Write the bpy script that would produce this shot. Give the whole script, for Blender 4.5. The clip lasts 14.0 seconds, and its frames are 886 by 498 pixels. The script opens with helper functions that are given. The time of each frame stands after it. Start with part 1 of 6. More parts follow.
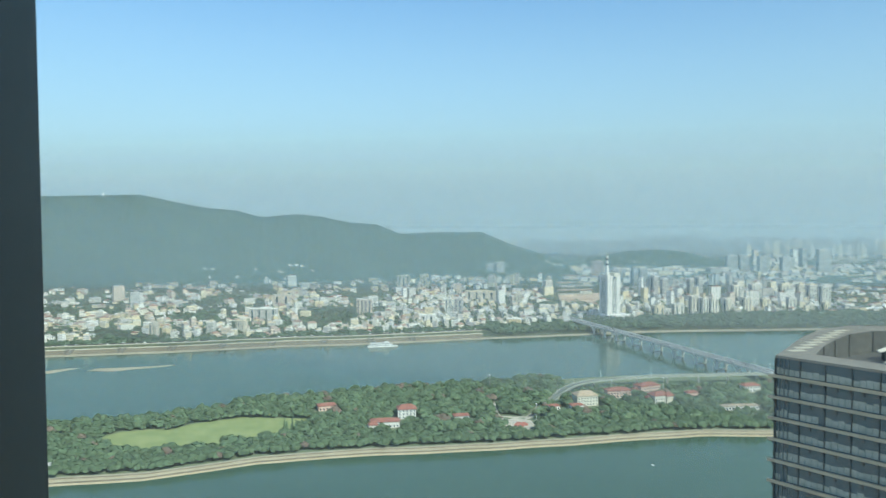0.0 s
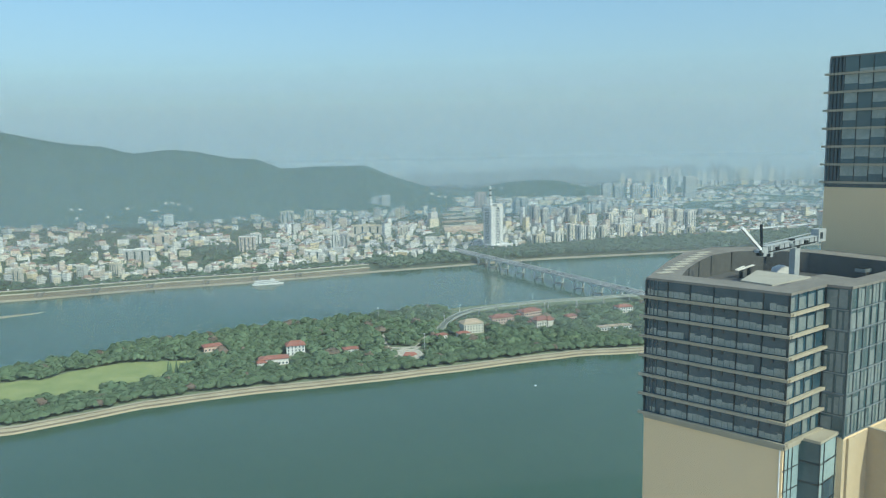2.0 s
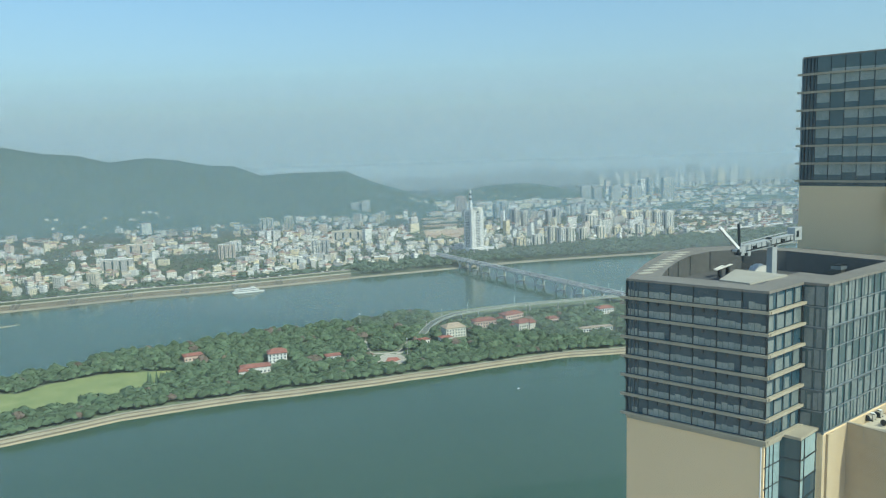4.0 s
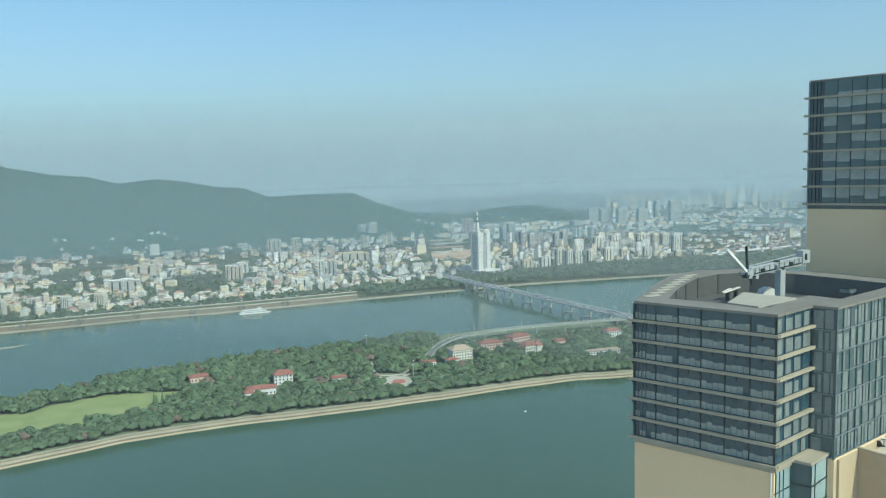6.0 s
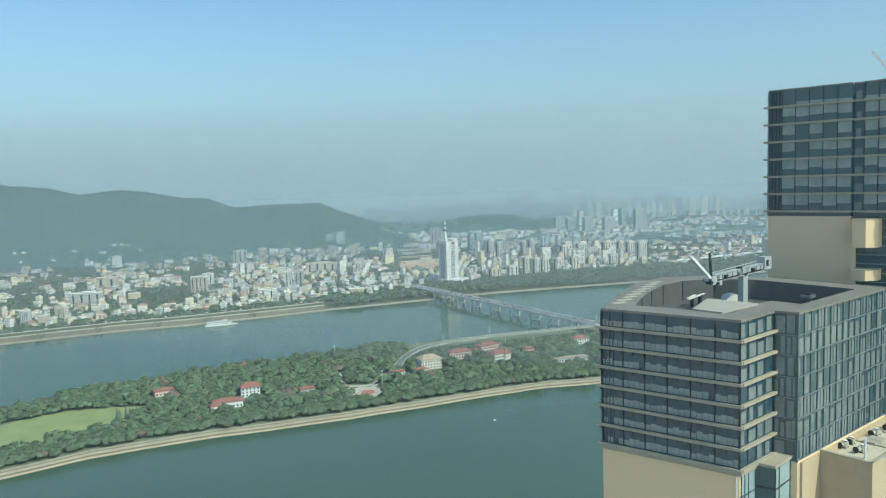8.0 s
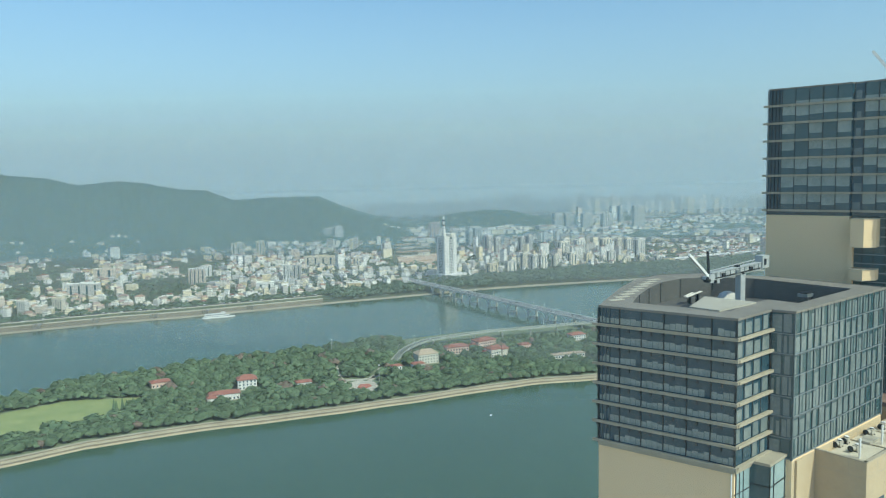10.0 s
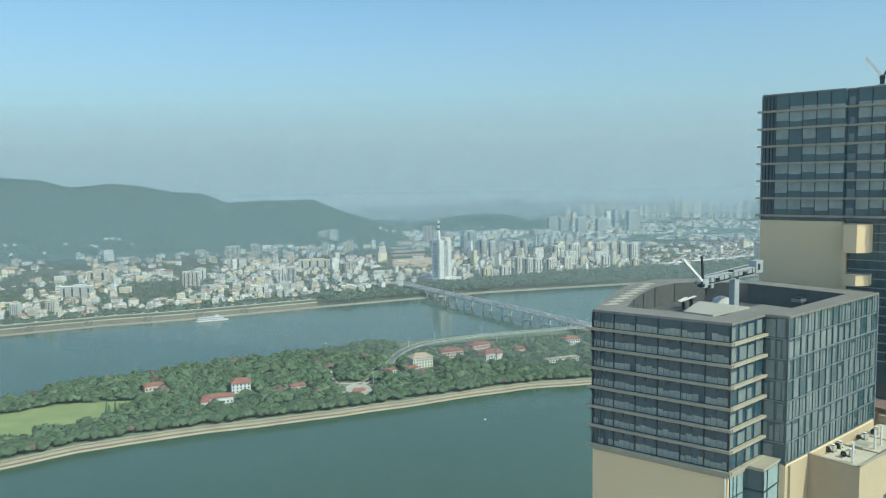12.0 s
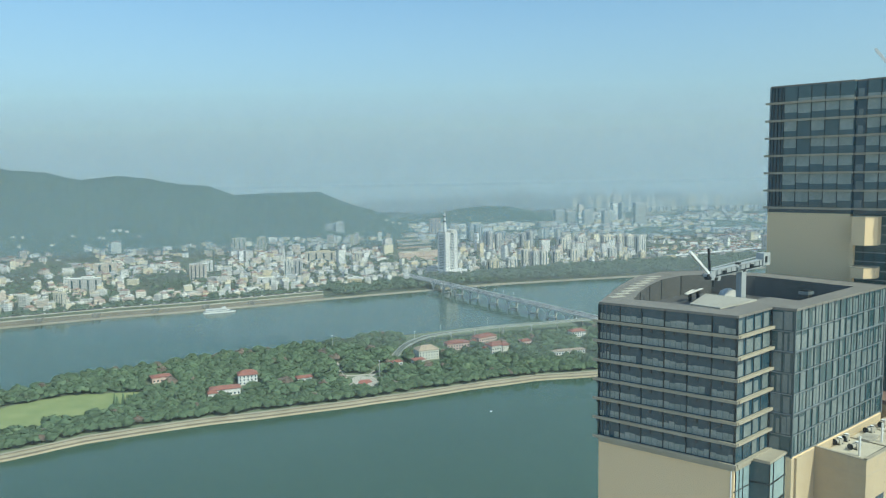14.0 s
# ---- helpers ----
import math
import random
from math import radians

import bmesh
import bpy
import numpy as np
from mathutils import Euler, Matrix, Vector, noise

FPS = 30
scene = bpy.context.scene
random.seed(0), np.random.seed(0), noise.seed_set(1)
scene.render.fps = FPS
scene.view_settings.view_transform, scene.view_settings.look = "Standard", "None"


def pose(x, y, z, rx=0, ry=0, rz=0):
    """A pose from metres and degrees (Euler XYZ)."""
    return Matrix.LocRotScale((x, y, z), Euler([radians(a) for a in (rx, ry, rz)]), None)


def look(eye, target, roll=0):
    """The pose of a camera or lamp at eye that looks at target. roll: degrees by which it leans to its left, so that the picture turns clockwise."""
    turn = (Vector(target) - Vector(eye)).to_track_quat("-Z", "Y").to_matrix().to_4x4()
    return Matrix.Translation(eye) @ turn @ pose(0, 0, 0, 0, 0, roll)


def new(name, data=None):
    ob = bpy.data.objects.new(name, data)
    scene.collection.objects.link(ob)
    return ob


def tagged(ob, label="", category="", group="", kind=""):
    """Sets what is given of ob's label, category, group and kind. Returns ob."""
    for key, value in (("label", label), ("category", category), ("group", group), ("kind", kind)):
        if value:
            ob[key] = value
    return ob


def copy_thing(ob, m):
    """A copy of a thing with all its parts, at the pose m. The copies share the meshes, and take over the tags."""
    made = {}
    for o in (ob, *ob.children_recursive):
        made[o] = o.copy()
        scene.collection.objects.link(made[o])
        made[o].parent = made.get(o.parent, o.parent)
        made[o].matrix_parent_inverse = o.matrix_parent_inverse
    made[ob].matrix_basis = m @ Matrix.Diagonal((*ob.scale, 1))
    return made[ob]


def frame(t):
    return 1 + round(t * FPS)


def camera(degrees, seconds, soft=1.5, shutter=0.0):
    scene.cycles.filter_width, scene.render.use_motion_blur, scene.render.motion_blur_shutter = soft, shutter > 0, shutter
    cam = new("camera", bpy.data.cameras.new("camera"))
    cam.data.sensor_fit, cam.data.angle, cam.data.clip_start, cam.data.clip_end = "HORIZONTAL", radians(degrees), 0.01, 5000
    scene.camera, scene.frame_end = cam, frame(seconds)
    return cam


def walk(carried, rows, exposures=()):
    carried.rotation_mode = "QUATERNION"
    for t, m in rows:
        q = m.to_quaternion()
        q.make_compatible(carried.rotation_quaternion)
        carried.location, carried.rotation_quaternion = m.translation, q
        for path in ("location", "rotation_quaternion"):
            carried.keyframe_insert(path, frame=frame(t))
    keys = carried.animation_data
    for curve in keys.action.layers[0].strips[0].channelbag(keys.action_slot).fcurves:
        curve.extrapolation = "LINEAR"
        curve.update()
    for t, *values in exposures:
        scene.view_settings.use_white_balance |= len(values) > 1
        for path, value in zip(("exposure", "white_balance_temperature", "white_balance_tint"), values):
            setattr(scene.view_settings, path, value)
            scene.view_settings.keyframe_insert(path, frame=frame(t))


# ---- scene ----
# ---- camera and its walk ----
EYE_Z = 230.0
cam = camera(61.19, 14.0, soft=1.15, shutter=0.4)
PATH = [
    (0.0, pose(0, 0, EYE_Z, 87.50, 0.18, 0.57)),
    (0.5, pose(0, 0, EYE_Z, 85.18, 1.29, -2.81)),
    (1.0, pose(0, 0, EYE_Z, 84.02, 1.34, -5.56)),
    (1.5, pose(0, 0, EYE_Z, 83.03, 0.99, -7.13)),
    (2.0, pose(0, 0, EYE_Z, 82.33, 0.92, -8.25)),
    (2.5, pose(0, 0, EYE_Z, 82.24, 1.01, -9.12)),
    (5.0, pose(0, 0, EYE_Z, 83.27, 1.85, -9.80)),
    (5.5, pose(0, 0, EYE_Z, 83.71, 1.72, -9.27)),
    (6.0, pose(0, 0, EYE_Z, 84.31, 1.55, -9.28)),
    (6.5, pose(0, 0, EYE_Z, 84.77, 1.64, -9.68)),
    (7.0, pose(0, 0, EYE_Z, 85.01, 1.24, -10.24)),
    (7.5, pose(0, 0, EYE_Z, 84.97, 1.22, -10.94)),
    (8.0, pose(0, 0, EYE_Z, 84.95, 1.80, -11.76)),
    (10.5, pose(0, 0, EYE_Z, 84.52, 1.05, -11.83)),
    (11.0, pose(0, 0, EYE_Z, 84.67, 1.24, -11.84)),
    (11.5, pose(0, 0, EYE_Z, 84.78, 1.03, -11.99)),
    (12.0, pose(0, 0, EYE_Z, 84.85, 0.87, -12.21)),
    (12.5, pose(0, 0, EYE_Z, 84.90, 1.00, -12.40)),
    (13.0, pose(0, 0, EYE_Z, 84.84, 0.74, -12.09)),
    (13.5, pose(0, 0, EYE_Z, 84.58, 0.70, -11.72)),
    (14.0, pose(0, 0, EYE_Z, 84.27, 0.89, -11.74)),
]
walk(cam, PATH, exposures=[(0.0, 0.36, 5850, -6), (0.6, 0.23, 5850, -6), (1.5, 0.22, 5850, -6), (14.0, 0.22, 5850, -6)])

# ---- world, sun ----
SUN_AZ, SUN_EL = 141.0, 45.0          # degrees clockwise from +y, and above the horizon
sun_way = Vector((math.sin(radians(SUN_AZ)) * math.cos(radians(SUN_EL)),
                  math.cos(radians(SUN_AZ)) * math.cos(radians(SUN_EL)), math.sin(radians(SUN_EL))))
world = bpy.data.worlds.new("world")
scene.world = world
world.use_nodes = True
wn, wl = world.node_tree.nodes, world.node_tree.links
wn.clear()
sky = wn.new("ShaderNodeTexSky")
sky.sky_type, sky.sun_disc = "NISHITA", False
sky.sun_elevation, sky.sun_rotation = radians(SUN_EL), radians(SUN_AZ)
sky.altitude, sky.air_density, sky.dust_density, sky.ozone_density = 100, 1.0, 1.5, 3.2
# smog that greys the air towards the horizon, all the way round
coord = wn.new("ShaderNodeTexCoord")
split = wn.new("ShaderNodeSeparateXYZ")
wl.new(coord.outputs["Generated"], split.inputs[0])
ramp = wn.new("ShaderNodeValToRGB")
ramp.color_ramp.interpolation = "LINEAR"
ramp.color_ramp.elements[0].position, ramp.color_ramp.elements[0].color = 0.0, (1, 1, 1, 1)
ramp.color_ramp.elements[1].position, ramp.color_ramp.elements[1].color = 0.27, (0, 0, 0, 1)
wl.new(split.outputs["Z"], ramp.inputs[0])
smog = wn.new("ShaderNodeMixRGB")
smog.inputs[2].default_value = (2.55, 3.2, 3.7, 1)
wl.new(ramp.outputs[0], smog.inputs[0])
wl.new(sky.outputs[0], smog.inputs[1])
back = wn.new("ShaderNodeBackground")
back.inputs["Strength"].default_value = 0.15
wl.new(smog.outputs[0], back.inputs["Color"])
wout = wn.new("ShaderNodeOutputWorld")
wl.new(back.outputs[0], wout.inputs["Surface"])

sun = new("sun", bpy.data.lights.new("sun", "SUN"))
sun.data.energy, sun.data.angle, sun.data.color = 3.4, radians(0.6), (1.0, 0.90, 0.72)
sun.matrix_world = look((0, 0, 600), Vector((0, 0, 600)) - sun_way)

# ---- materials ----
def paint(name, a, b, scale=0.2, rough=0.8, metal=0.0, bump=0.0, fine=None, spec=0.4, dirt=None, stretch=(1, 1, 1)):
    """A node material: two tones by a broad noise, a finer grain over it and a fine relief."""
    m = bpy.data.materials.new(name)
    m.use_nodes = True
    n, l = m.node_tree.nodes, m.node_tree.links
    p = n["Principled BSDF"]
    p.inputs["Roughness"].default_value, p.inputs["Metallic"].default_value = rough, metal
    p.inputs["Specular IOR Level"].default_value = spec
    tc, mp = n.new("ShaderNodeTexCoord"), n.new("ShaderNodeMapping")
    mp.inputs["Scale"].default_value = stretch
    l.new(tc.outputs["Object"], mp.inputs["Vector"])
    broad, grain = n.new("ShaderNodeTexNoise"), n.new("ShaderNodeTexNoise")
    broad.inputs["Scale"].default_value, broad.inputs["Detail"].default_value = scale, 4
    grain.inputs["Scale"].default_value, grain.inputs["Detail"].default_value = fine or scale * 9, 3
    l.new(mp.outputs[0], broad.inputs["Vector"])
    l.new(mp.outputs[0], grain.inputs["Vector"])
    add = n.new("ShaderNodeMath")
    add.operation = "MULTIPLY_ADD"
    add.inputs[1].default_value = 0.45
    l.new(grain.outputs["Fac"], add.inputs[0])
    half = n.new("ShaderNodeMath")
    half.operation = "MULTIPLY"
    half.inputs[1].default_value = 0.55
    l.new(broad.outputs["Fac"], half.inputs[0])
    l.new(half.outputs[0], add.inputs[2])
    r = n.new("ShaderNodeValToRGB")
    r.color_ramp.elements[0].position, r.color_ramp.elements[0].color = 0.36, (*a, 1)
    r.color_ramp.elements[1].position, r.color_ramp.elements[1].color = 0.64, (*b, 1)
    l.new(add.outputs[0], r.inputs[0])
    l.new(r.outputs[0], p.inputs["Base Color"])
    if bump:
        bp = n.new("ShaderNodeBump")
        bp.inputs["Strength"].default_value, bp.inputs["Distance"].default_value = 0.6, bump
        l.new(grain.outputs["Fac"], bp.inputs["Height"])
        l.new(bp.outputs[0], p.inputs["Normal"])
    return m


def tinted(name, stops, source="object", rough=0.8, grain=0.25, scale=0.5, windows=None):
    """A material that takes its tone from stops, one for each object or loose piece; windows: (bay, storey, dark tone) draws far, small windows by the wall's metres."""
    m = bpy.data.materials.new(name)
    m.use_nodes = True
    n, l = m.node_tree.nodes, m.node_tree.links
    p = n["Principled BSDF"]
    p.inputs["Roughness"].default_value, p.inputs["Specular IOR Level"].default_value = rough, 0.3
    if source == "object":
        rnd = n.new("ShaderNodeObjectInfo").outputs["Random"]
    else:
        rnd = n.new("ShaderNodeNewGeometry").outputs["Random Per Island"]
    r = n.new("ShaderNodeValToRGB")
    r.color_ramp.interpolation = "CONSTANT" if len(stops) > 3 else "LINEAR"
    while len(r.color_ramp.elements) < len(stops):
        r.color_ramp.elements.new(0.5)
    for i, c in enumerate(stops):
        r.color_ramp.elements[i].position = i / len(stops) if len(stops) > 3 else i / (len(stops) - 1)
        r.color_ramp.elements[i].color = (*c, 1)
    l.new(rnd, r.inputs[0])
    tc = n.new("ShaderNodeTexCoord")
    ns = n.new("ShaderNodeTexNoise")
    ns.inputs["Scale"].default_value, ns.inputs["Detail"].default_value = scale, 5
    l.new(tc.outputs["Object"], ns.inputs["Vector"])
    mr = n.new("ShaderNodeMapRange")
    mr.inputs["To Min"].default_value, mr.inputs["To Max"].default_value = 1 - grain, 1 + grain
    mr.inputs["From Min"].default_value, mr.inputs["From Max"].default_value = 0.3, 0.7
    l.new(ns.outputs["Fac"], mr.inputs["Value"])
    mul = n.new("ShaderNodeMixRGB")
    mul.blend_type = "MULTIPLY"
    mul.inputs[0].default_value = 1
    l.new(r.outputs[0], mul.inputs[1])
    l.new(mr.outputs[0], mul.inputs[2])
    col = mul.outputs[0]
    if windows:
        bay, storey, dark = windows
        uv = n.new("ShaderNodeUVMap")
        sp = n.new("ShaderNodeSeparateXYZ")
        l.new(uv.outputs[0], sp.inputs[0])
        gates = []
        for axis, step, lo, hi in (("X", bay, 0.20, 0.78), ("Y", storey, 0.28, 0.76)):
            d = n.new("ShaderNodeMath")
            d.operation = "DIVIDE"
            d.inputs[1].default_value = step
            l.new(sp.outputs[axis], d.inputs[0])
            fr = n.new("ShaderNodeMath")
            fr.operation = "FRACT"
            l.new(d.outputs[0], fr.inputs[0])
            c = n.new("ShaderNodeMath")
            c.operation = "COMPARE"
            c.inputs[1].default_value, c.inputs[2].default_value = (lo + hi) / 2, (hi - lo) / 2
            l.new(fr.outputs[0], c.inputs[0])
            gates.append(c.outputs[0])
        g = n.new("ShaderNodeMath")
        g.operation = "MULTIPLY"
        l.new(gates[0], g.inputs[0])
        l.new(gates[1], g.inputs[1])
        mx = n.new("ShaderNodeMixRGB")
        mx.inputs[2].default_value = (*dark, 1)
        l.new(g.outputs[0], mx.inputs[0])
        l.new(col, mx.inputs[1])
        col = mx.outputs[0]
    l.new(col, p.inputs["Base Color"])
    return m


def leafy(name, stops):
    """Leaves: a tone for each clump, and light that shines through them."""
    m = tinted(name, stops, source="island", rough=0.85, grain=0.42, scale=0.085)
    n, l = m.node_tree.nodes, m.node_tree.links
    p, o = n["Principled BSDF"], n["Material Output"]
    p.inputs["Specular IOR Level"].default_value = 0.12
    tc, ns, bp = n.new("ShaderNodeTexCoord"), n.new("ShaderNodeTexNoise"), n.new("ShaderNodeBump")
    ns.inputs["Scale"].default_value, ns.inputs["Detail"].default_value, ns.inputs["Roughness"].default_value = 0.8, 4, 0.7
    bp.inputs["Strength"].default_value, bp.inputs["Distance"].default_value = 0.25, 0.4
    l.new(tc.outputs["Object"], ns.inputs["Vector"])
    l.new(ns.outputs["Fac"], bp.inputs["Height"])
    l.new(bp.outputs[0], p.inputs["Normal"])
    tr, mx = n.new("ShaderNodeBsdfTranslucent"), n.new("ShaderNodeMixShader")
    mx.inputs[0].default_value = 0.15
    l.new(p.inputs["Base Color"].links[0].from_socket, tr.inputs["Color"])
    l.new(p.outputs[0], mx.inputs[1])
    l.new(tr.outputs[0], mx.inputs[2])
    l.new(mx.outputs[0], o.inputs["Surface"])
    return m


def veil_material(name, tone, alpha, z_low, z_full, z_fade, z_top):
    """Haze stand-in: a tinted sheet that lets most light through, thickest at mid height, gone at its foot and top."""
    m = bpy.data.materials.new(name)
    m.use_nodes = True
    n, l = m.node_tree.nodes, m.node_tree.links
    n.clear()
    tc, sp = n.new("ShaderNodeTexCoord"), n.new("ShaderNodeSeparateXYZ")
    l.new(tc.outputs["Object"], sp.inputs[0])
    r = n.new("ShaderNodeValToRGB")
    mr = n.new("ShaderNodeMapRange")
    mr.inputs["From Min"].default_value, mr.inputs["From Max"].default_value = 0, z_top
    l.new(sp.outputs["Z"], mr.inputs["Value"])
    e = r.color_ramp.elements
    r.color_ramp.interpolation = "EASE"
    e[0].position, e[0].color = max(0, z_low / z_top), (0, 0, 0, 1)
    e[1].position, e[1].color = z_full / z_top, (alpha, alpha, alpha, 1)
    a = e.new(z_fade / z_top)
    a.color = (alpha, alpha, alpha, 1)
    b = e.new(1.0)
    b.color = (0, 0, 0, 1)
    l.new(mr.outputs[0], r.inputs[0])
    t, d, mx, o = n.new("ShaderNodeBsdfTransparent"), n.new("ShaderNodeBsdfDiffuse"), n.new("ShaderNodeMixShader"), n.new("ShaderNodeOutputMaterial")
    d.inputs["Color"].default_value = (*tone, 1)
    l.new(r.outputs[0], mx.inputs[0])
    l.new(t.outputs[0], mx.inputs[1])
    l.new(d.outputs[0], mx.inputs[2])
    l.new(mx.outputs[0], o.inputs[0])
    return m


def veiled_glass():
    """Window glass: clear, plus an added film that catches the daylight outside and imitates glare."""
    m = bpy.data.materials.new("veiled_window_glass")
    m.use_nodes = True
    n, l = m.node_tree.nodes, m.node_tree.links
    n.clear()
    clear, glare_film, mx, o = n.new("ShaderNodeBsdfTransparent"), n.new("ShaderNodeBsdfTranslucent"), n.new("ShaderNodeMixShader"), n.new("ShaderNodeOutputMaterial")
    clear.inputs["Color"].default_value = (0.985, 1.0, 0.99, 1)
    glare_film.inputs["Color"].default_value = (0.90, 0.87, 0.79, 1)
    tc, ns, mr = n.new("ShaderNodeTexCoord"), n.new("ShaderNodeTexNoise"), n.new("ShaderNodeMapRange")
    ns.inputs["Scale"].default_value, ns.inputs["Detail"].default_value = 3.0, 3
    l.new(tc.outputs["Object"], ns.inputs["Vector"])
    mr.inputs["To Min"].default_value, mr.inputs["To Max"].default_value = 0.040, 0.056
    l.new(ns.outputs["Fac"], mr.inputs["Value"])
    l.new(mr.outputs[0], mx.inputs[0])
    l.new(clear.outputs[0], mx.inputs[1])
    l.new(glare_film.outputs[0], mx.inputs[2])
    l.new(mx.outputs[0], o.inputs["Surface"])
    return m


def water_material():
    m = paint("river_water", (0.046, 0.088, 0.057), (0.056, 0.100, 0.066), scale=0.006, rough=0.13, fine=0.05, spec=0.42)
    n, l = m.node_tree.nodes, m.node_tree.links
    p = n["Principled BSDF"]
    p.inputs["IOR"].default_value = 1.33
    tc, mp = n.new("ShaderNodeTexCoord"), n.new("ShaderNodeMapping")
    mp.inputs["Scale"].default_value = (0.5, 0.9, 1)
    mp.inputs["Rotation"].default_value = (0, 0, 0.3)
    l.new(tc.outputs["Object"], mp.inputs["Vector"])
    w = n.new("ShaderNodeTexNoise")
    w.inputs["Scale"].default_value, w.inputs["Detail"].default_value, w.inputs["Roughness"].default_value = 0.35, 6, 0.6
    l.new(mp.outputs[0], w.inputs["Vector"])
    b = n.new("ShaderNodeBump")
    b.inputs["Strength"].default_value, b.inputs["Distance"].default_value = 0.18, 0.5
    l.new(w.outputs["Fac"], b.inputs["Height"])
    l.new(b.outputs[0], p.inputs["Normal"])
    return m


WATER = water_material()
GRASS = paint("lawn_grass", (0.20, 0.25, 0.095), (0.31, 0.34, 0.14), scale=0.05, fine=0.5, rough=0.95, bump=0.1)
SOIL = paint("wooded_ground", (0.14, 0.18, 0.105), (0.19, 0.22, 0.135), scale=0.02, fine=0.3, rough=0.95)
TOWN_GROUND = paint("town_ground", (0.06, 0.085, 0.048), (0.12, 0.13, 0.09), scale=0.012, fine=0.12, rough=0.95)
# paler than TOWN_GROUND, so the unseen near bank bounces warm light up
CITY_GROUND = paint("city_ground", (0.38, 0.33, 0.25), (0.48, 0.42, 0.33), scale=0.012, fine=0.12, rough=0.95)
FOREST = paint("forest_canopy", (0.035, 0.055, 0.03), (0.06, 0.085, 0.045), scale=0.01, fine=0.12, rough=0.95, bump=0.8)
SAND = paint("river_sand", (0.30, 0.265, 0.19), (0.40, 0.36, 0.27), scale=0.03, fine=0.5, rough=0.95)
STONE_BANK = paint("stone_revetment", (0.37, 0.30, 0.19), (0.46, 0.39, 0.26), scale=0.05, fine=0.8, rough=0.9)
PAVING = paint("pale_paving", (0.40, 0.37, 0.30), (0.50, 0.47, 0.39), scale=0.05, fine=0.7, rough=0.9)
EARTH = paint("bare_earth", (0.40, 0.29, 0.21), (0.58, 0.47, 0.35), scale=0.02, fine=0.2, rough=0.95)
ASPHALT = paint("asphalt", (0.05, 0.05, 0.052), (0.085, 0.085, 0.085), scale=0.05, fine=0.8, rough=0.9)
CONCRETE = paint("bridge_concrete", (0.42, 0.42, 0.40), (0.56, 0.56, 0.53), scale=0.08, fine=0.9, rough=0.85)
WHITE_PAINT = paint("white_paint", (0.68, 0.68, 0.66), (0.80, 0.80, 0.78), scale=0.3, fine=3, rough=0.5)
# both green leaf tones are lifted and blued: some haze is in the colour
LEAF = leafy("broad_leaves", [(0.128, 0.190, 0.112), (0.145, 0.208, 0.120), (0.172, 0.228, 0.130)])
LEAF_TOWN = leafy("town_leaves", [(0.135, 0.190, 0.135), (0.150, 0.206, 0.144), (0.172, 0.222, 0.152)])
LEAF_RED = leafy("brownish_leaves", [(0.24, 0.19, 0.155), (0.27, 0.205, 0.17), (0.22, 0.205, 0.145)])
BARK = paint("bark", (0.08, 0.06, 0.045), (0.14, 0.11, 0.08), scale=2, rough=0.95)
WALLS = [(0.84, 0.82, 0.74), (0.78, 0.70, 0.50), (0.82, 0.79, 0.68), (0.56, 0.54, 0.50), (0.78, 0.65, 0.40), (0.86, 0.84, 0.80), (0.66, 0.56, 0.46), (0.82, 0.81, 0.75)]
PINKS = [(0.80, 0.68, 0.44), (0.80, 0.75, 0.62), (0.74, 0.62, 0.48), (0.82, 0.78, 0.68)]
DARKS = (0.24, 0.26, 0.27)
HOUSE_WALL = tinted("house_plaster", WALLS, windows=(3.4, 3.1, DARKS), grain=0.10, scale=0.2)
PINK_WALL = tinted("warm_plaster", PINKS, windows=(3.4, 3.1, DARKS), grain=0.10, scale=0.2)
TOWN_WALL = tinted("far_plaster", WALLS, source="island", windows=(3.4, 3.1, DARKS), grain=0.10, scale=0.2)
ROOF_RED = tinted("red_roof_tiles", [(0.36, 0.24, 0.19), (0.40, 0.28, 0.22), (0.31, 0.23, 0.20), (0.38, 0.31, 0.27)], grain=0.2, scale=0.6)
ROOF_FLAT = tinted("flat_roofing", [(0.42, 0.42, 0.41), (0.30, 0.31, 0.32), (0.52, 0.51, 0.48), (0.27, 0.33, 0.37)], grain=0.25, scale=0.3)
TOWN_ROOF = tinted("far_roofing", [(0.42, 0.42, 0.41), (0.30, 0.31, 0.32), (0.30, 0.15, 0.11), (0.60, 0.59, 0.56), (0.33, 0.18, 0.14), (0.27, 0.33, 0.37)], source="island", grain=0.25, scale=0.3)
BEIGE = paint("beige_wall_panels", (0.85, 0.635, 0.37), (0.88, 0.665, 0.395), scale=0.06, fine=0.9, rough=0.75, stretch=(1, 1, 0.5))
# darker copy of the beige, standing in for shade on the lower wall
BEIGE_DARK = paint("darkened_beige", (0.47, 0.375, 0.24), (0.54, 0.435, 0.28), scale=0.12, fine=1.2, rough=0.85)
LEDGE = paint("tan_ledge", (0.36, 0.315, 0.23), (0.44, 0.39, 0.29), scale=0.3, fine=3, rough=0.6)
GLASS = paint("dark_blue_glass", (0.018, 0.054, 0.080), (0.032, 0.076, 0.106), scale=0.15, fine=0.6, rough=0.06, spec=0.7)
GLASS_PALE = paint("pale_backed_glass", (0.15, 0.185, 0.185), (0.24, 0.275, 0.27), scale=0.4, fine=2, rough=0.10, spec=0.6)
FRAME_DARK = paint("dark_metal_frame", (0.014, 0.018, 0.020), (0.026, 0.032, 0.035), scale=0.6, rough=0.45, metal=0.3)
FRAME_GREY = paint("grey_metal_frame", (0.20, 0.23, 0.24), (0.28, 0.31, 0.32), scale=0.6, rough=0.45, metal=0.3)
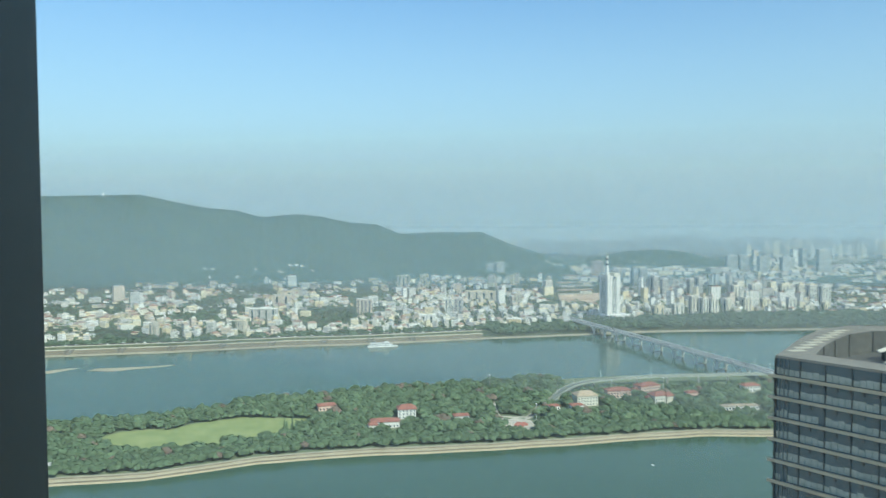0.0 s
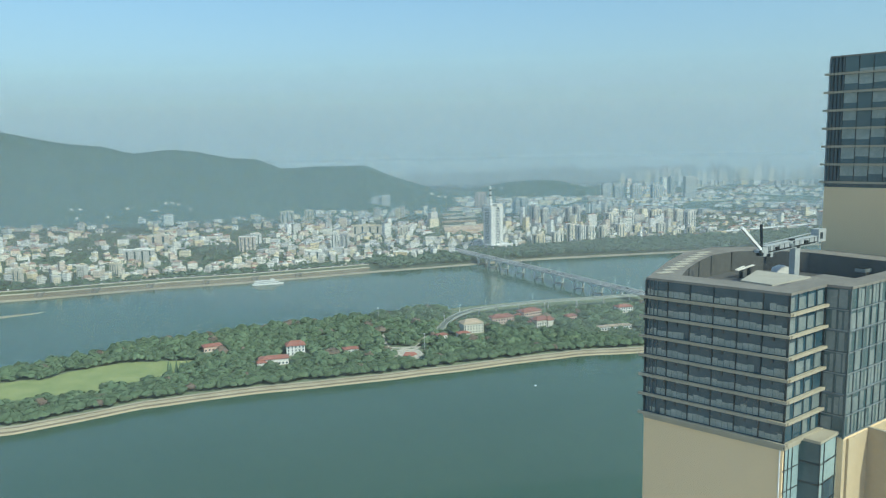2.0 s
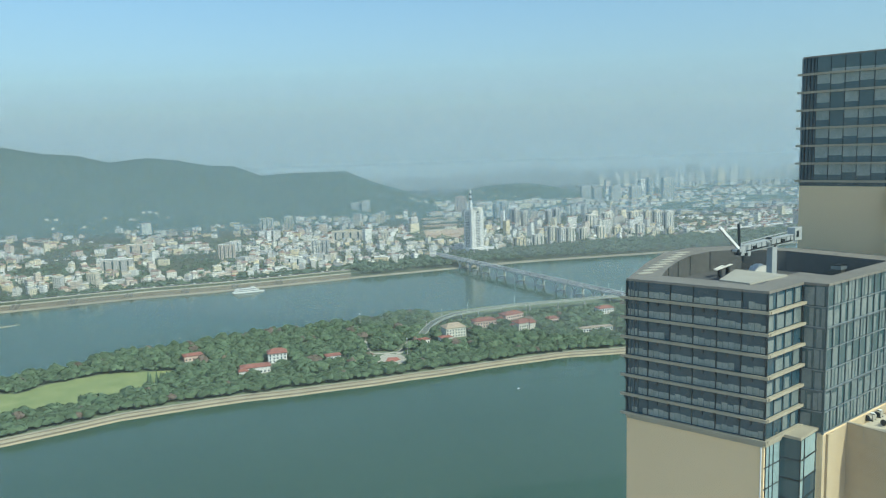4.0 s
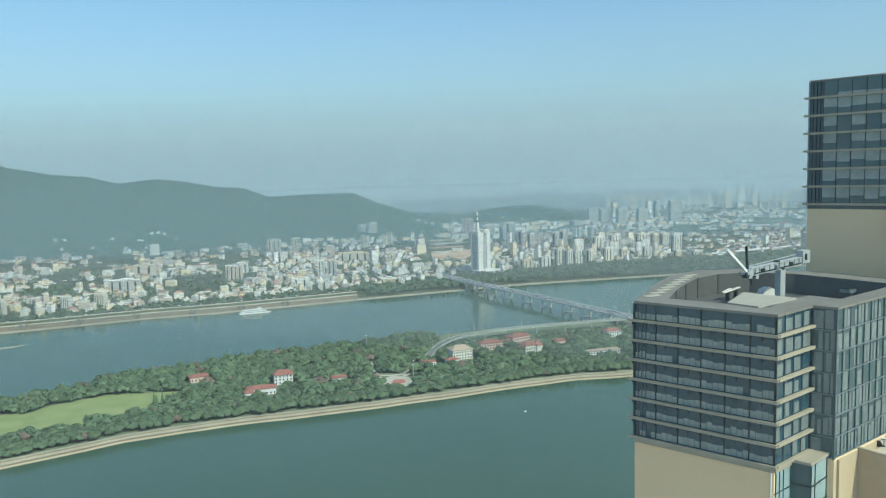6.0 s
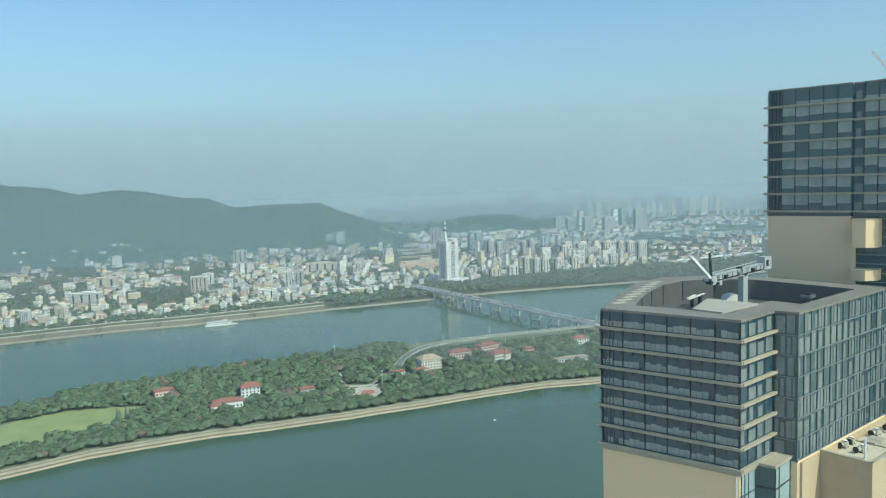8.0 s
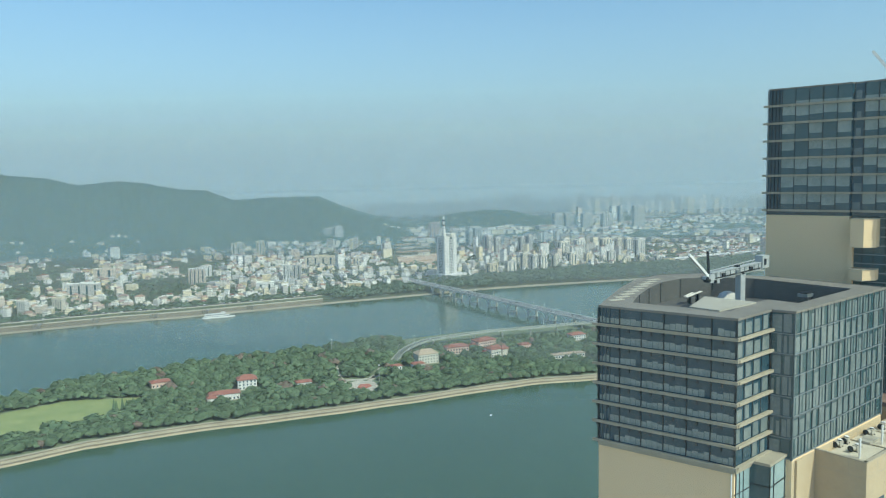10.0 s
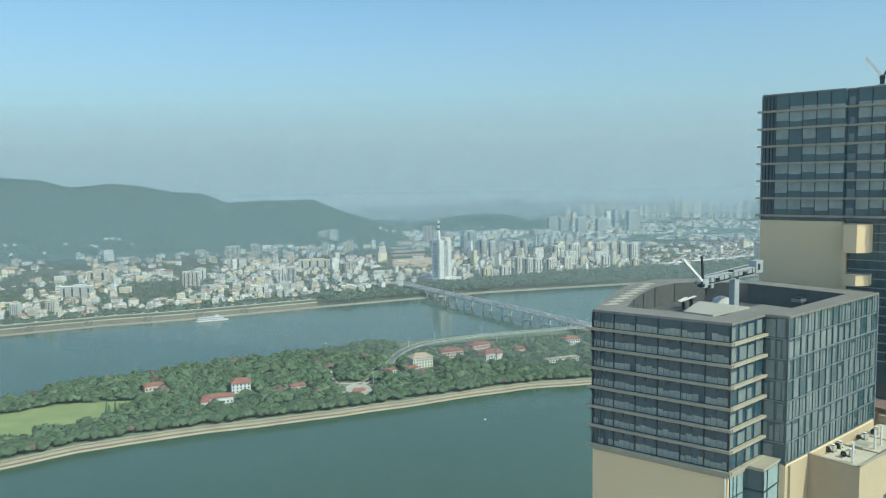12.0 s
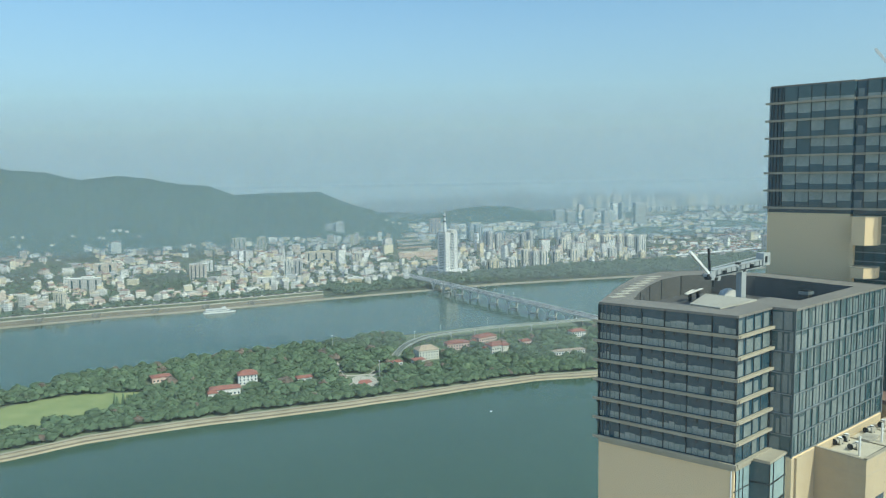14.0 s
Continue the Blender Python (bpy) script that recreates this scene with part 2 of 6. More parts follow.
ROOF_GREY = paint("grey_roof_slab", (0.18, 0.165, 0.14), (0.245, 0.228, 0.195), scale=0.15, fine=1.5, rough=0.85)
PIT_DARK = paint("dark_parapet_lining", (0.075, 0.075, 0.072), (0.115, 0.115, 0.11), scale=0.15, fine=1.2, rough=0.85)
GLASS_MID = paint("blue_grey_glass", (0.038, 0.080, 0.090), (0.060, 0.108, 0.116), scale=0.15, fine=0.6, rough=0.07, spec=0.7)
FRAME_TEAL = paint("teal_grey_frame", (0.075, 0.10, 0.108), (0.105, 0.133, 0.142), scale=0.6, rough=0.5, metal=0.2)
# pale bands; on the office front they paint in a reflection
GLASS_BAND = paint("pale_band_glass", (0.24, 0.275, 0.25), (0.36, 0.39, 0.35), scale=0.4, fine=2, rough=0.10, spec=0.6)
LOW_GLASS = paint("pale_sky_glass", (0.27, 0.37, 0.38), (0.36, 0.46, 0.465), scale=0.4, fine=2, rough=0.12, spec=0.6)
CREAM = paint("cream_cover", (0.37, 0.345, 0.28), (0.43, 0.405, 0.335), scale=0.3, fine=2, rough=0.8)
STEEL = paint("painted_steel", (0.36, 0.38, 0.38), (0.50, 0.52, 0.51), scale=0.8, fine=5, rough=0.5, metal=0.1)

# ---- builders ----
class Shape:
    """Collects faces for one mesh; each wall face keeps its metres as UV."""

    def __init__(self):
        self.v, self.f, self.uv = [], [], []

    def face(self, pts, uv=None):
        i = len(self.v)
        self.v += [tuple(p) for p in pts]
        self.f.append(tuple(range(i, i + len(pts))))
        self.uv += uv or [(0.0, 0.0)] * len(pts)
        return self

    def prism(self, poly, z0, z1, top=True, bottom=True, skip=()):
        """An upright prism over a counter-clockwise polygon, its points shared."""
        n, i = len(poly), len(self.v)
        self.v += [(x, y, z0) for x, y in poly] + [(x, y, z1) for x, y in poly]
        run = 0.0
        for k in range(n):
            a, b = poly[k], poly[(k + 1) % n]
            d = math.dist(a, b)
            if k not in skip:
                self.f.append((i + k, i + (k + 1) % n, i + n + (k + 1) % n, i + n + k))
                self.uv += [(run, 0), (run + d, 0), (run + d, z1 - z0), (run, z1 - z0)]
            run += d
        if top:
            self.f.append(tuple(i + n + k for k in range(n)))
            self.uv += [(0.0, 0.0)] * n
        if bottom:
            self.f.append(tuple(i + n - 1 - k for k in range(n)))
            self.uv += [(0.0, 0.0)] * n
        return self

    def box(self, x, y, z0, w, d, h, yaw=0.0, top=True, bottom=True):
        c, s = math.cos(yaw), math.sin(yaw)
        q = [(x + c * a - s * b, y + s * a + c * b) for a, b in ((-w / 2, -d / 2), (w / 2, -d / 2), (w / 2, d / 2), (-w / 2, d / 2))]
        return self.prism(q, z0, z0 + h, top, bottom)

    def beam(self, a, b, w, h, up=(0, 0, 1)):
        """A straight bar of w by h from a to b."""
        a, b = Vector(a), Vector(b)
        d = (b - a).normalized()
        side = d.cross(Vector(up))
        side = side.normalized() if side.length > 1e-4 else Vector((1, 0, 0))
        rise = side.cross(d).normalized()
        i = len(self.v)
        for p in (a, b):
            for s, t in ((-1, -1), (1, -1), (1, 1), (-1, 1)):
                self.v.append(tuple(p + side * (s * w / 2) + rise * (t * h / 2)))
        for q in ((0, 1, 5, 4), (1, 2, 6, 5), (2, 3, 7, 6), (3, 0, 4, 7), (3, 2, 1, 0), (4, 5, 6, 7)):
            self.f.append(tuple(i + k for k in q))
            self.uv += [(0.0, 0.0)] * 4
        return self

    def tube(self, a, b, r0, r1, n=8):
        a, b = Vector(a), Vector(b)
        d = (b - a).normalized()
        s = d.orthogonal().normalized()
        t = d.cross(s)
        i = len(self.v)
        for p, r in ((a, r0), (b, r1)):
            self.v += [tuple(p + (s * math.cos(2 * math.pi * k / n) + t * math.sin(2 * math.pi * k / n)) * r) for k in range(n)]
        for k in range(n):
            self.f.append((i + k, i + (k + 1) % n, i + n + (k + 1) % n, i + n + k))
            self.uv += [(0.0, 0.0)] * 4
        self.f.append(tuple(i + n + k for k in range(n)))
        self.f.append(tuple(i + n - 1 - k for k in range(n)))
        self.uv += [(0.0, 0.0)] * (2 * n)
        return self

    def hip(self, x, y, z, w, d, h, yaw=0.0, over=0.6, ridge=0.45):
        """A hipped roof with eaves over a w by d box."""
        c, s = math.cos(yaw), math.sin(yaw)
        w, d = w + 2 * over, d + 2 * over
        loc = [(-w / 2, -d / 2, 0), (w / 2, -d / 2, 0), (w / 2, d / 2, 0), (-w / 2, d / 2, 0),
               (-w / 2, -d / 2, 0.35), (w / 2, -d / 2, 0.35), (w / 2, d / 2, 0.35), (-w / 2, d / 2, 0.35),
               (-w * ridge / 2, 0, h), (w * ridge / 2, 0, h)]
        i = len(self.v)
        self.v += [(x + c * a - s * b, y + s * a + c * b, z + e) for a, b, e in loc]
        for q in ((3, 2, 1, 0), (0, 1, 5, 4), (1, 2, 6, 5), (2, 3, 7, 6), (3, 0, 4, 7), (4, 5, 9, 8), (6, 7, 8, 9), (5, 6, 9), (7, 4, 8)):
            self.f.append(tuple(i + k for k in q))
            self.uv += [(0.0, 0.0)] * len(q)
        return self

    def mesh(self, name, material, smooth=False):
        me = bpy.data.meshes.new(name)
        me.from_pydata(self.v, [], self.f)
        lay = me.uv_layers.new(name="metres")
        lay.data.foreach_set("uv", np.array(self.uv, dtype=np.float32).ravel())
        me.materials.append(material)
        if smooth:
            me.polygons.foreach_set("use_smooth", [True] * len(me.polygons))
        return me


def part(name, shape, material, parent, label="", smooth=False):
    """One mesh object under a thing or a part."""
    data = shape if isinstance(shape, bpy.types.Mesh) else shape.mesh(name, material, smooth)
    ob = new(name, data)
    ob.parent = parent
    return tagged(ob, label=label)


def thing(name, label, category, group="", kind="", at=None):
    """An Empty at a thing's foot, which holds its parts."""
    ob = new(name)
    ob.empty_display_size = 1.0
    if at is not None:
        ob.matrix_basis = at
    return tagged(ob, label, category, group, kind)


def single(name, shape, material, label, category, kind="", smooth=False, group=""):
    """A thing of one mesh."""
    return tagged(new(name, shape.mesh(name, material, smooth)), label, category, group, kind)


def inside(x, y, poly):
    hit, j = False, len(poly) - 1
    for i in range(len(poly)):
        (xa, ya), (xb, yb) = poly[i], poly[j]
        if (ya > y) != (yb > y) and x < (xb - xa) * (y - ya) / (yb - ya) + xa:
            hit = not hit
        j = i
    return hit


def along(line, x):
    return float(np.interp(x, [p[0] for p in line], [p[1] for p in line]))


def strips(line, rows):
    """A sheet along a line of (x, y): rows of (offset in y, z), one band of faces between two rows; returns the shapes, one a band."""
    out = []
    for (o0, z0), (o1, z1) in zip(rows, rows[1:]):
        s = Shape()
        for (xa, ya), (xb, yb) in zip(line, line[1:]):
            s.face([(xa, ya + o0, z0), (xb, yb + o0, z0), (xb, yb + o1, z1), (xa, ya + o1, z1)])
        out.append(s)
    return out

# ---- land and water ----
WEST = [(-3300, 900), (-1500, 1060), (-900, 1150), (-660, 1218), (-477, 1257), (-297, 1310), (-188, 1326), (-49, 1361), (72, 1396), (159, 1415),
        (286, 1445), (410, 1473), (589, 1488), (776, 1500), (1100, 1530), (1800, 1600), (3300, 1750)]
NEAR_SHORE = [(-700, 505), (-520, 575), (-345, 632), (-271, 645), (-180, 690), (-108, 709), (-56, 717), (51, 733), (173, 760), (213, 770), (261, 778), (335, 778), (480, 770), (700, 800)]
FAR_SHORE = [(-700, 610), (-560, 720), (-434, 797), (-344, 822), (-267, 875), (-226, 915), (-137, 943), (-38, 980), (42, 1000), (155, 1036), (242, 1058), (329, 1062), (459, 1067), (700, 1090)]


def fine_line(line, step):
    xs = np.arange(line[0][0], line[-1][0] + 0.1, step)
    return [(float(x), along(line, x) + 2.2 * noise.noise((x * 0.02, line[0][1], 0))) for x in xs]


single("river", Shape().face([(-4900, -400, 0), (4900, -400, 0), (4900, 1900, 0), (-4900, 1900, 0)]), WATER,
       "wide calm blue-green river water", "river", "structure")

# the west land: one sheet from the river bed to the horizon
west_line = fine_line(WEST, 20)
west_rows = [(-25, -3.0), (0, 0.0), (14, 1.0), (60, 6.0), (400, 6.5), (1200, 9), (3900, 12)]
west_ground = Shape()
for s in strips(west_line, west_rows):
    for f in s.f:
        west_ground.face([s.v[k] for k in f])
single("ground", west_ground, TOWN_GROUND, "green and grey town ground beyond the river", "ground", "structure")
beach = strips(fine_line(WEST[2:14], 12), [(-2, 0.15), (13, 1.25)])[0]
single("beach", beach, SAND, "pale sandy strip along the far river bank", "beach", "structure")
# the walled embankment: wall, walk, second wall, riverside road
PARAPET = paint("pale_parapet", (0.40, 0.38, 0.31), (0.50, 0.475, 0.40), scale=0.1, fine=1, rough=0.9)
WALL_BROWN = paint("brown_bank_wall", (0.16, 0.14, 0.10), (0.225, 0.20, 0.145), scale=0.03, fine=0.4, rough=0.95)
WALK_GREY = paint("worn_walk", (0.15, 0.15, 0.125), (0.21, 0.205, 0.17), scale=0.05, fine=0.5, rough=0.95)
HEDGE = paint("hedge_bank", (0.075, 0.095, 0.055), (0.13, 0.14, 0.085), scale=0.08, fine=0.8, rough=0.95, bump=0.3)
left_bank = fine_line([p for p in WEST if -1500 <= p[0] <= 80], 15)
lower, walk_way, upper, road = strips(left_bank, [(12, 1.3), (27, 6.0), (37, 6.2), (44, 9.4), (66, 9.6)])
single("embankment_wall", lower, WALL_BROWN, "sloping brown stone embankment wall above the beach", "embankment", "structure")
single("promenade", walk_way, WALK_GREY, "grey paved promenade on top of the embankment", "promenade", "structure")
single("upper_wall", upper, HEDGE, "planted green bank above the promenade", "embankment", "structure")
single("road", road, ASPHALT, "asphalt riverside road on the embankment", "road", "structure")
for off, zz in ((27.4, 6.3), (44.4, 9.6)):
    s = Shape()
    for a, b in zip(left_bank, left_bank[1:]):
        s.beam((a[0], a[1] + off, zz + 0.5), (b[0], b[1] + off, zz + 0.5), 0.9, 1.9)
    single("parapet", s, PARAPET, "pale stone parapet along the embankment", "parapet", "structure")
STEP_GREY = paint("grey_step_stone", (0.19, 0.185, 0.16), (0.26, 0.25, 0.215), scale=0.1, fine=1, rough=0.95)
for x in (-640, -560, -480, -400, -318, -228, -146, -70):
    s = Shape()
    y = along(WEST, x)
    for side in (-4.2, 4.2):
        s.box(x + side, y + 21, 0.6, 2.2, 18, 7.4)
    for k in range(14):
        s.box(x, y + 11.0 + k * 1.15, 0.9, 5, 1.15, 0.75 + 0.37 * k)
    single("river_steps", s, STEP_GREY, "grey stone steps down the embankment", "steps", "structure")
right_bank = fine_line([(x, y) for x, y in WEST if 286 <= x <= 1100], 12)
single("sandbank", strips(right_bank, [(-6, 0.1), (6, 0.9), (17, 1.4)])[1], SAND, "pale sand at the foot of the wooded bank", "beach", "structure")

# the island: banks, walk, and wooded ground
near_line, far_line = fine_line(NEAR_SHORE, 10), fine_line(FAR_SHORE, 10)
bed, foot, low_walk, wall_up, top_walk = strips(near_line, [(-16, -3.0), (-4.5, 0.0), (-1.8, 1.0), (2.2, 1.2), (5.2, 2.9), (8.6, 3.8)])
single("island_bed", bed, SOIL, "dark river bed at the island's foot", "river bed", "structure")
single("island_foot", foot, STONE_BANK, "pale stone foot of the island's bank", "embankment", "structure")
BROWN_BANK = paint("weathered_bank", (0.17, 0.145, 0.10), (0.25, 0.215, 0.15), scale=0.05, fine=0.6, rough=0.95)
single("island_low_walk", low_walk, BROWN_BANK, "narrow stone ledge along the island's bank", "ledge", "structure")
single("island_wall", wall_up, paint("island_bank_stone", (0.29, 0.25, 0.175), (0.38, 0.335, 0.24), scale=0.05, fine=0.7, rough=0.95), "weathered sloping stone bank of the island", "embankment", "structure")
single("island_promenade", top_walk, paint("island_walk_stone", (0.27, 0.25, 0.19), (0.36, 0.335, 0.26), scale=0.05, fine=0.7, rough=0.95), "pale paved walk along the island's shore", "promenade", "structure")
kerb = Shape()
for a, b in zip(near_line, near_line[1:]):
    kerb.beam((a[0], a[1] + 5.3, 3.05), (b[0], b[1] + 5.3, 3.05), 0.9, 0.5)
single("island_kerb", kerb, BROWN_BANK, "dark stone kerb of the island's shore walk", "kerb", "structure")
island = Shape()
for (xa, ya), (xb, yb) in zip(near_line, near_line[1:]):
    fa, fb = along(FAR_SHORE, xa), along(FAR_SHORE, xb)
    island.face([(xa, ya + 8.6, 3.8), (xb, yb + 8.6, 3.8), (xb, fb - 4, 3.8), (xa, fa - 4, 3.8)])
    island.face([(xa, fa - 4, 3.8), (xb, fb - 4, 3.8), (xb, fb + 8, -2), (xa, fa + 8, -2)])
single("island_ground", island, SOIL, "dark wooded ground of the river island", "ground", "structure")
LAWN = [(-364, 750), (-335, 712), (-311, 708), (-270, 714), (-241, 721), (-206, 732), (-172, 758), (-148, 800), (-144, 815), (-160, 828), (-232, 836), (-280, 810), (-300, 785), (-316, 787), (-347, 778)]
single("lawn", Shape().prism(LAWN, 3.7, 4.0), GRASS, "open yellow-green lawn among the trees", "lawn", "structure")
PLAZA = [(60, 797), (83, 786), (92, 806), (88, 822), (72, 833), (57, 818)]
single("plaza", Shape().prism(PLAZA, 3.7, 4.05), PAVING, "pale paved plaza among the trees", "plaza", "structure")
FLOWERS = paint("red_flowers", (0.34, 0.12, 0.09), (0.46, 0.20, 0.15), scale=0.5, fine=3, rough=0.9, bump=0.1)
single("flower_bed", Shape().prism([(68, 801), (76, 796), (84, 803), (82, 812), (72, 813)], 4.0, 4.7), FLOWERS, "red flower bed in the middle of the plaza", "flower bed", "structure")
PATHS = [[(-33, 888), (-17, 902), (2, 926)], [(57, 824), (53, 845), (50, 880), (56, 905)], [(84, 826), (96, 850), (103, 880)], [(56, 838), (70, 834), (86, 836), (97, 856)]]
for line in PATHS:
    s = Shape()
    for (xa, ya), (xb, yb) in zip(line, line[1:]):
        s.beam((xa, ya, 3.98), (xb, yb, 3.98), 5.5, 0.1)
    single("garden_path", s, PAVING, "pale garden path from the plaza", "path", "structure")
for poly, z in (([(-640, 1070), (-590, 1092), (-566, 1130), (-580, 1128), (-604, 1110), (-650, 1085)], 0.25), ([(-545, 1108), (-505, 1105), (-440, 1142), (-430, 1154), (-470, 1140), (-540, 1124)], 0.25)):
    single("sandbar", Shape().prism(poly, -1.0, z), SAND, "low sandbar in the shallow river", "sandbar", "structure")
single("east_ground", Shape().prism([(-4900, -4900), (4900, -4900), (4900, -350), (4900, 60), (700, 330), (200, 260), (-300, 60), (-4900, -200)], -3, 4), CITY_GROUND,
       "unseen near-bank ground, toned pale to bounce light", "ground", "structure")

# ---- wooded hills ----
RIDGE = [(-50, 250), (-36, 300), (-28.5, 305), (-25.7, 311), (-22.5, 312), (-19.4, 275), (-18, 262), (-16, 252), (-14.1, 222), (-11.7, 237), (-9.85, 226), (-7.6, 199),
         (-5.7, 192), (-3.8, 150), (-1.7, 157), (2.4, 158), (4.5, 106), (6.6, 68), (8.5, 30), (10, 0)]
LOW_RIDGE = [(10.0, 0), (11.6, 36), (13.2, 58), (15.2, 66), (17.0, 60), (18.6, 38), (20.2, 14), (21.5, 0)]


def hill(name, ridge, base, top, back, label, step):
    """A wooded hill: heights by bearing, rising from base to top metres away and falling behind."""
    s = Shape()
    a0, a1 = ridge[0][0], ridge[-1][0]
    n, m = int((a1 - a0) / step), 64
    for j in range(m + 1):
        r = base + (back - base) * j / m
        for i in range(n + 1):
            az = a0 + (a1 - a0) * i / n
            wob = 90 * noise.noise((az * 0.25, 3.0, r * 0.001))
            u = (r - base) / (top + wob - base)
            g = math.sin(min(u, 1) * math.pi / 2) ** 1.35 if u <= 1 else max(0, 1 - (r - top - wob) / (back - top - 90)) ** 0.8
            x, y = r * math.sin(radians(az)), r * math.cos(radians(az))
            h = along(ridge, az) * g * (1 + 0.16 * noise.noise((x * 0.004, y * 0.004, 1)) * (1 - g))
            h += (3.0 * noise.noise((x * 0.05, y * 0.05, 2)) + 2.0 * noise.noise((x * 0.17, y * 0.17, 5))) * min(1, h / 20)
            s.v.append((x, y, 5 + h))
    for j in range(m):
        for i in range(n):
            k = j * (n + 1) + i
            s.f.append((k, k + 1, k + n + 2, k + n + 1))
            s.uv += [(0.0, 0.0)] * 4
    single(name, s, FOREST, label, "hill", "structure", smooth=True)


hill("wooded_hill", RIDGE, 2560, 3200, 3900, "long wooded mountain ridge behind the town, hazy", 0.12)
hill("low_hill", LOW_RIDGE, 3350, 3650, 4100, "low wooded hill behind the town, hazy", 0.12)

# ---- stand-ins for smog: thin tinted sheets, each farther one over all behind it ----
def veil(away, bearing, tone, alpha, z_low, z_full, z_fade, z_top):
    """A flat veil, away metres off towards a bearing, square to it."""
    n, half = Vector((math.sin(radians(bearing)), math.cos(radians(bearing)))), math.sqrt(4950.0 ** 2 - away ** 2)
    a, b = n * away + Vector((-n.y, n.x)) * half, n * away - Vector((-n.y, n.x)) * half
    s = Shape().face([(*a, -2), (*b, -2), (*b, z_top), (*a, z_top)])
    single("smog_veil", s, veil_material("smog", tone, alpha, z_low, z_full, z_fade, z_top), "flat see-through sheet standing in for bluish grey haze", "smog", "structure")


# haze tones put into the sheets' colour
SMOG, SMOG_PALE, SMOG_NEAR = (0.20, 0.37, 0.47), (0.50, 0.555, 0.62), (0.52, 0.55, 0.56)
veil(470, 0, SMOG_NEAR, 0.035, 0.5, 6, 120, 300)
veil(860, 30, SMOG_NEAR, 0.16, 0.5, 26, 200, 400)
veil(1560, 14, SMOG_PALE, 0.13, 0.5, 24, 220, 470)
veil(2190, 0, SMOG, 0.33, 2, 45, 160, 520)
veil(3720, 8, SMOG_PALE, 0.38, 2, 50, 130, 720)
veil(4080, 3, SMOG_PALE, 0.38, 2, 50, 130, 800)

# ---- the room behind the window ----
def room():
    z0, z1 = EYE_Z - 1.55, EYE_Z + 1.35
    dark = paint("dark_window_frame", (0.020, 0.032, 0.035), (0.027, 0.040, 0.044), scale=2, rough=0.5)
    pale = paint("room_plaster", (0.55, 0.54, 0.52), (0.62, 0.61, 0.59), scale=1.5, rough=0.9)
    carpet = paint("room_carpet", (0.16, 0.15, 0.14), (0.22, 0.21, 0.20), scale=3, rough=0.98)
    single("floor", Shape().box(0.6, -2.3, z0 - 0.2, 8, 6.4, 0.2), carpet, "grey carpet floor of the room behind the window", "floor", "structure")
    single("ceiling", Shape().box(0.6, -2.3, z1, 8, 6.4, 0.2), pale, "plain white ceiling of the room", "ceiling", "structure")
    single("wall_back", Shape().box(0.6, -5.4, z0, 8, 0.2, z1 - z0), pale, "plain white room wall", "wall", "structure")
    single("wall_west", Shape().box(-3.3, -2.3, z0, 0.2, 6.0, z1 - z0), pale, "plain white room wall", "wall", "structure")
    single("wall_east", Shape().box(4.5, -2.3, z0, 0.2, 6.0, z1 - z0), pale, "plain white room wall", "wall", "structure")
    single("wall_front", Shape().box(-1.95, 0.62, z0, 2.6, 0.2, z1 - z0), pale, "plain room wall beside the window", "wall", "structure")
    single("wall_front_side", Shape().box(3.9, 0.62, z0, 1.0, 0.2, z1 - z0), pale, "plain room wall beside the window", "wall", "structure")
    w = thing("window_1", "tall window with a dark metal frame", "window", kind="structure", at=pose(0, 0, z0))
    h = z1 - z0
    part("mullion", Shape().box(-0.512, 0.58, 0, 0.30, 0.16, h), dark, w, "dark metal mullion")
    part("mullion", Shape().box(3.3, 0.58, 0, 0.2, 0.16, h), dark, w, "dark metal mullion")
    # the pane's pale film is added to lift dark tones like glare
    pane = part("pane", Shape().box(1.42, 0.58, 0.08, 3.62, 0.012, h - 0.16), veiled_glass(), w, "clear glass with an added film for glare")
    pane.visible_shadow = False
    part("window_sill", Shape().box(1.46, 0.58, 0, 3.45, 0.16, 0.08), dark, w)
    part("window_head", Shape().box(1.46, 0.58, h - 0.08, 3.45, 0.16, 0.08), dark, w)
    single("own_tower", Shape().box(0.6, -9, 3, 9, 20, z0 - 3.25), BEIGE, "tower that holds the room", "tower", "structure")


room()

# ---- the two near towers ----
def lerp(a, b, t):
    return (a[0] + (b[0] - a[0]) * t, a[1] + (b[1] - a[1]) * t)


def out_of(a, b):
    """The outward normal of a wall that runs from a to b, counter-clockwise round its house."""
    d = math.dist(a, b)
    return ((b[1] - a[1]) / d, -(b[0] - a[0]) / d)


def slab(a, b, z0, z1, inner, outer, t0=0.0, t1=1.0):
    """A flat piece on the wall a-b, from t0 to t1 of its length, from inner to outer metres off the wall's plane."""
    p, q, n = lerp(a, b, t0), lerp(a, b, t1), out_of(a, b)
    poly = [(p[0] + n[0] * outer, p[1] + n[1] * outer), (q[0] + n[0] * outer, q[1] + n[1] * outer),
            (q[0] + n[0] * inner, q[1] + n[1] * inner), (p[0] + n[0] * inner, p[1] + n[1] * inner)]
    return Shape().prism(poly, z0, z1)


def ledge(tower, a, b, z, over_a=0.0, over_b=0.0, deep=0.75):
    d = math.dist(a, b)
    led = part("ledge", slab(a, b, z - 0.24, z + 0.18, -0.05, deep, -over_a / d, 1 + over_b / d), LEDGE, tower, "tan projecting sunshade ledge")
    part("ledge_lip", slab(a, b, z + 0.18, z + 0.29, deep - 0.16, deep + 0.03, -over_a / d, 1 + over_b / d), LEDGE, led)


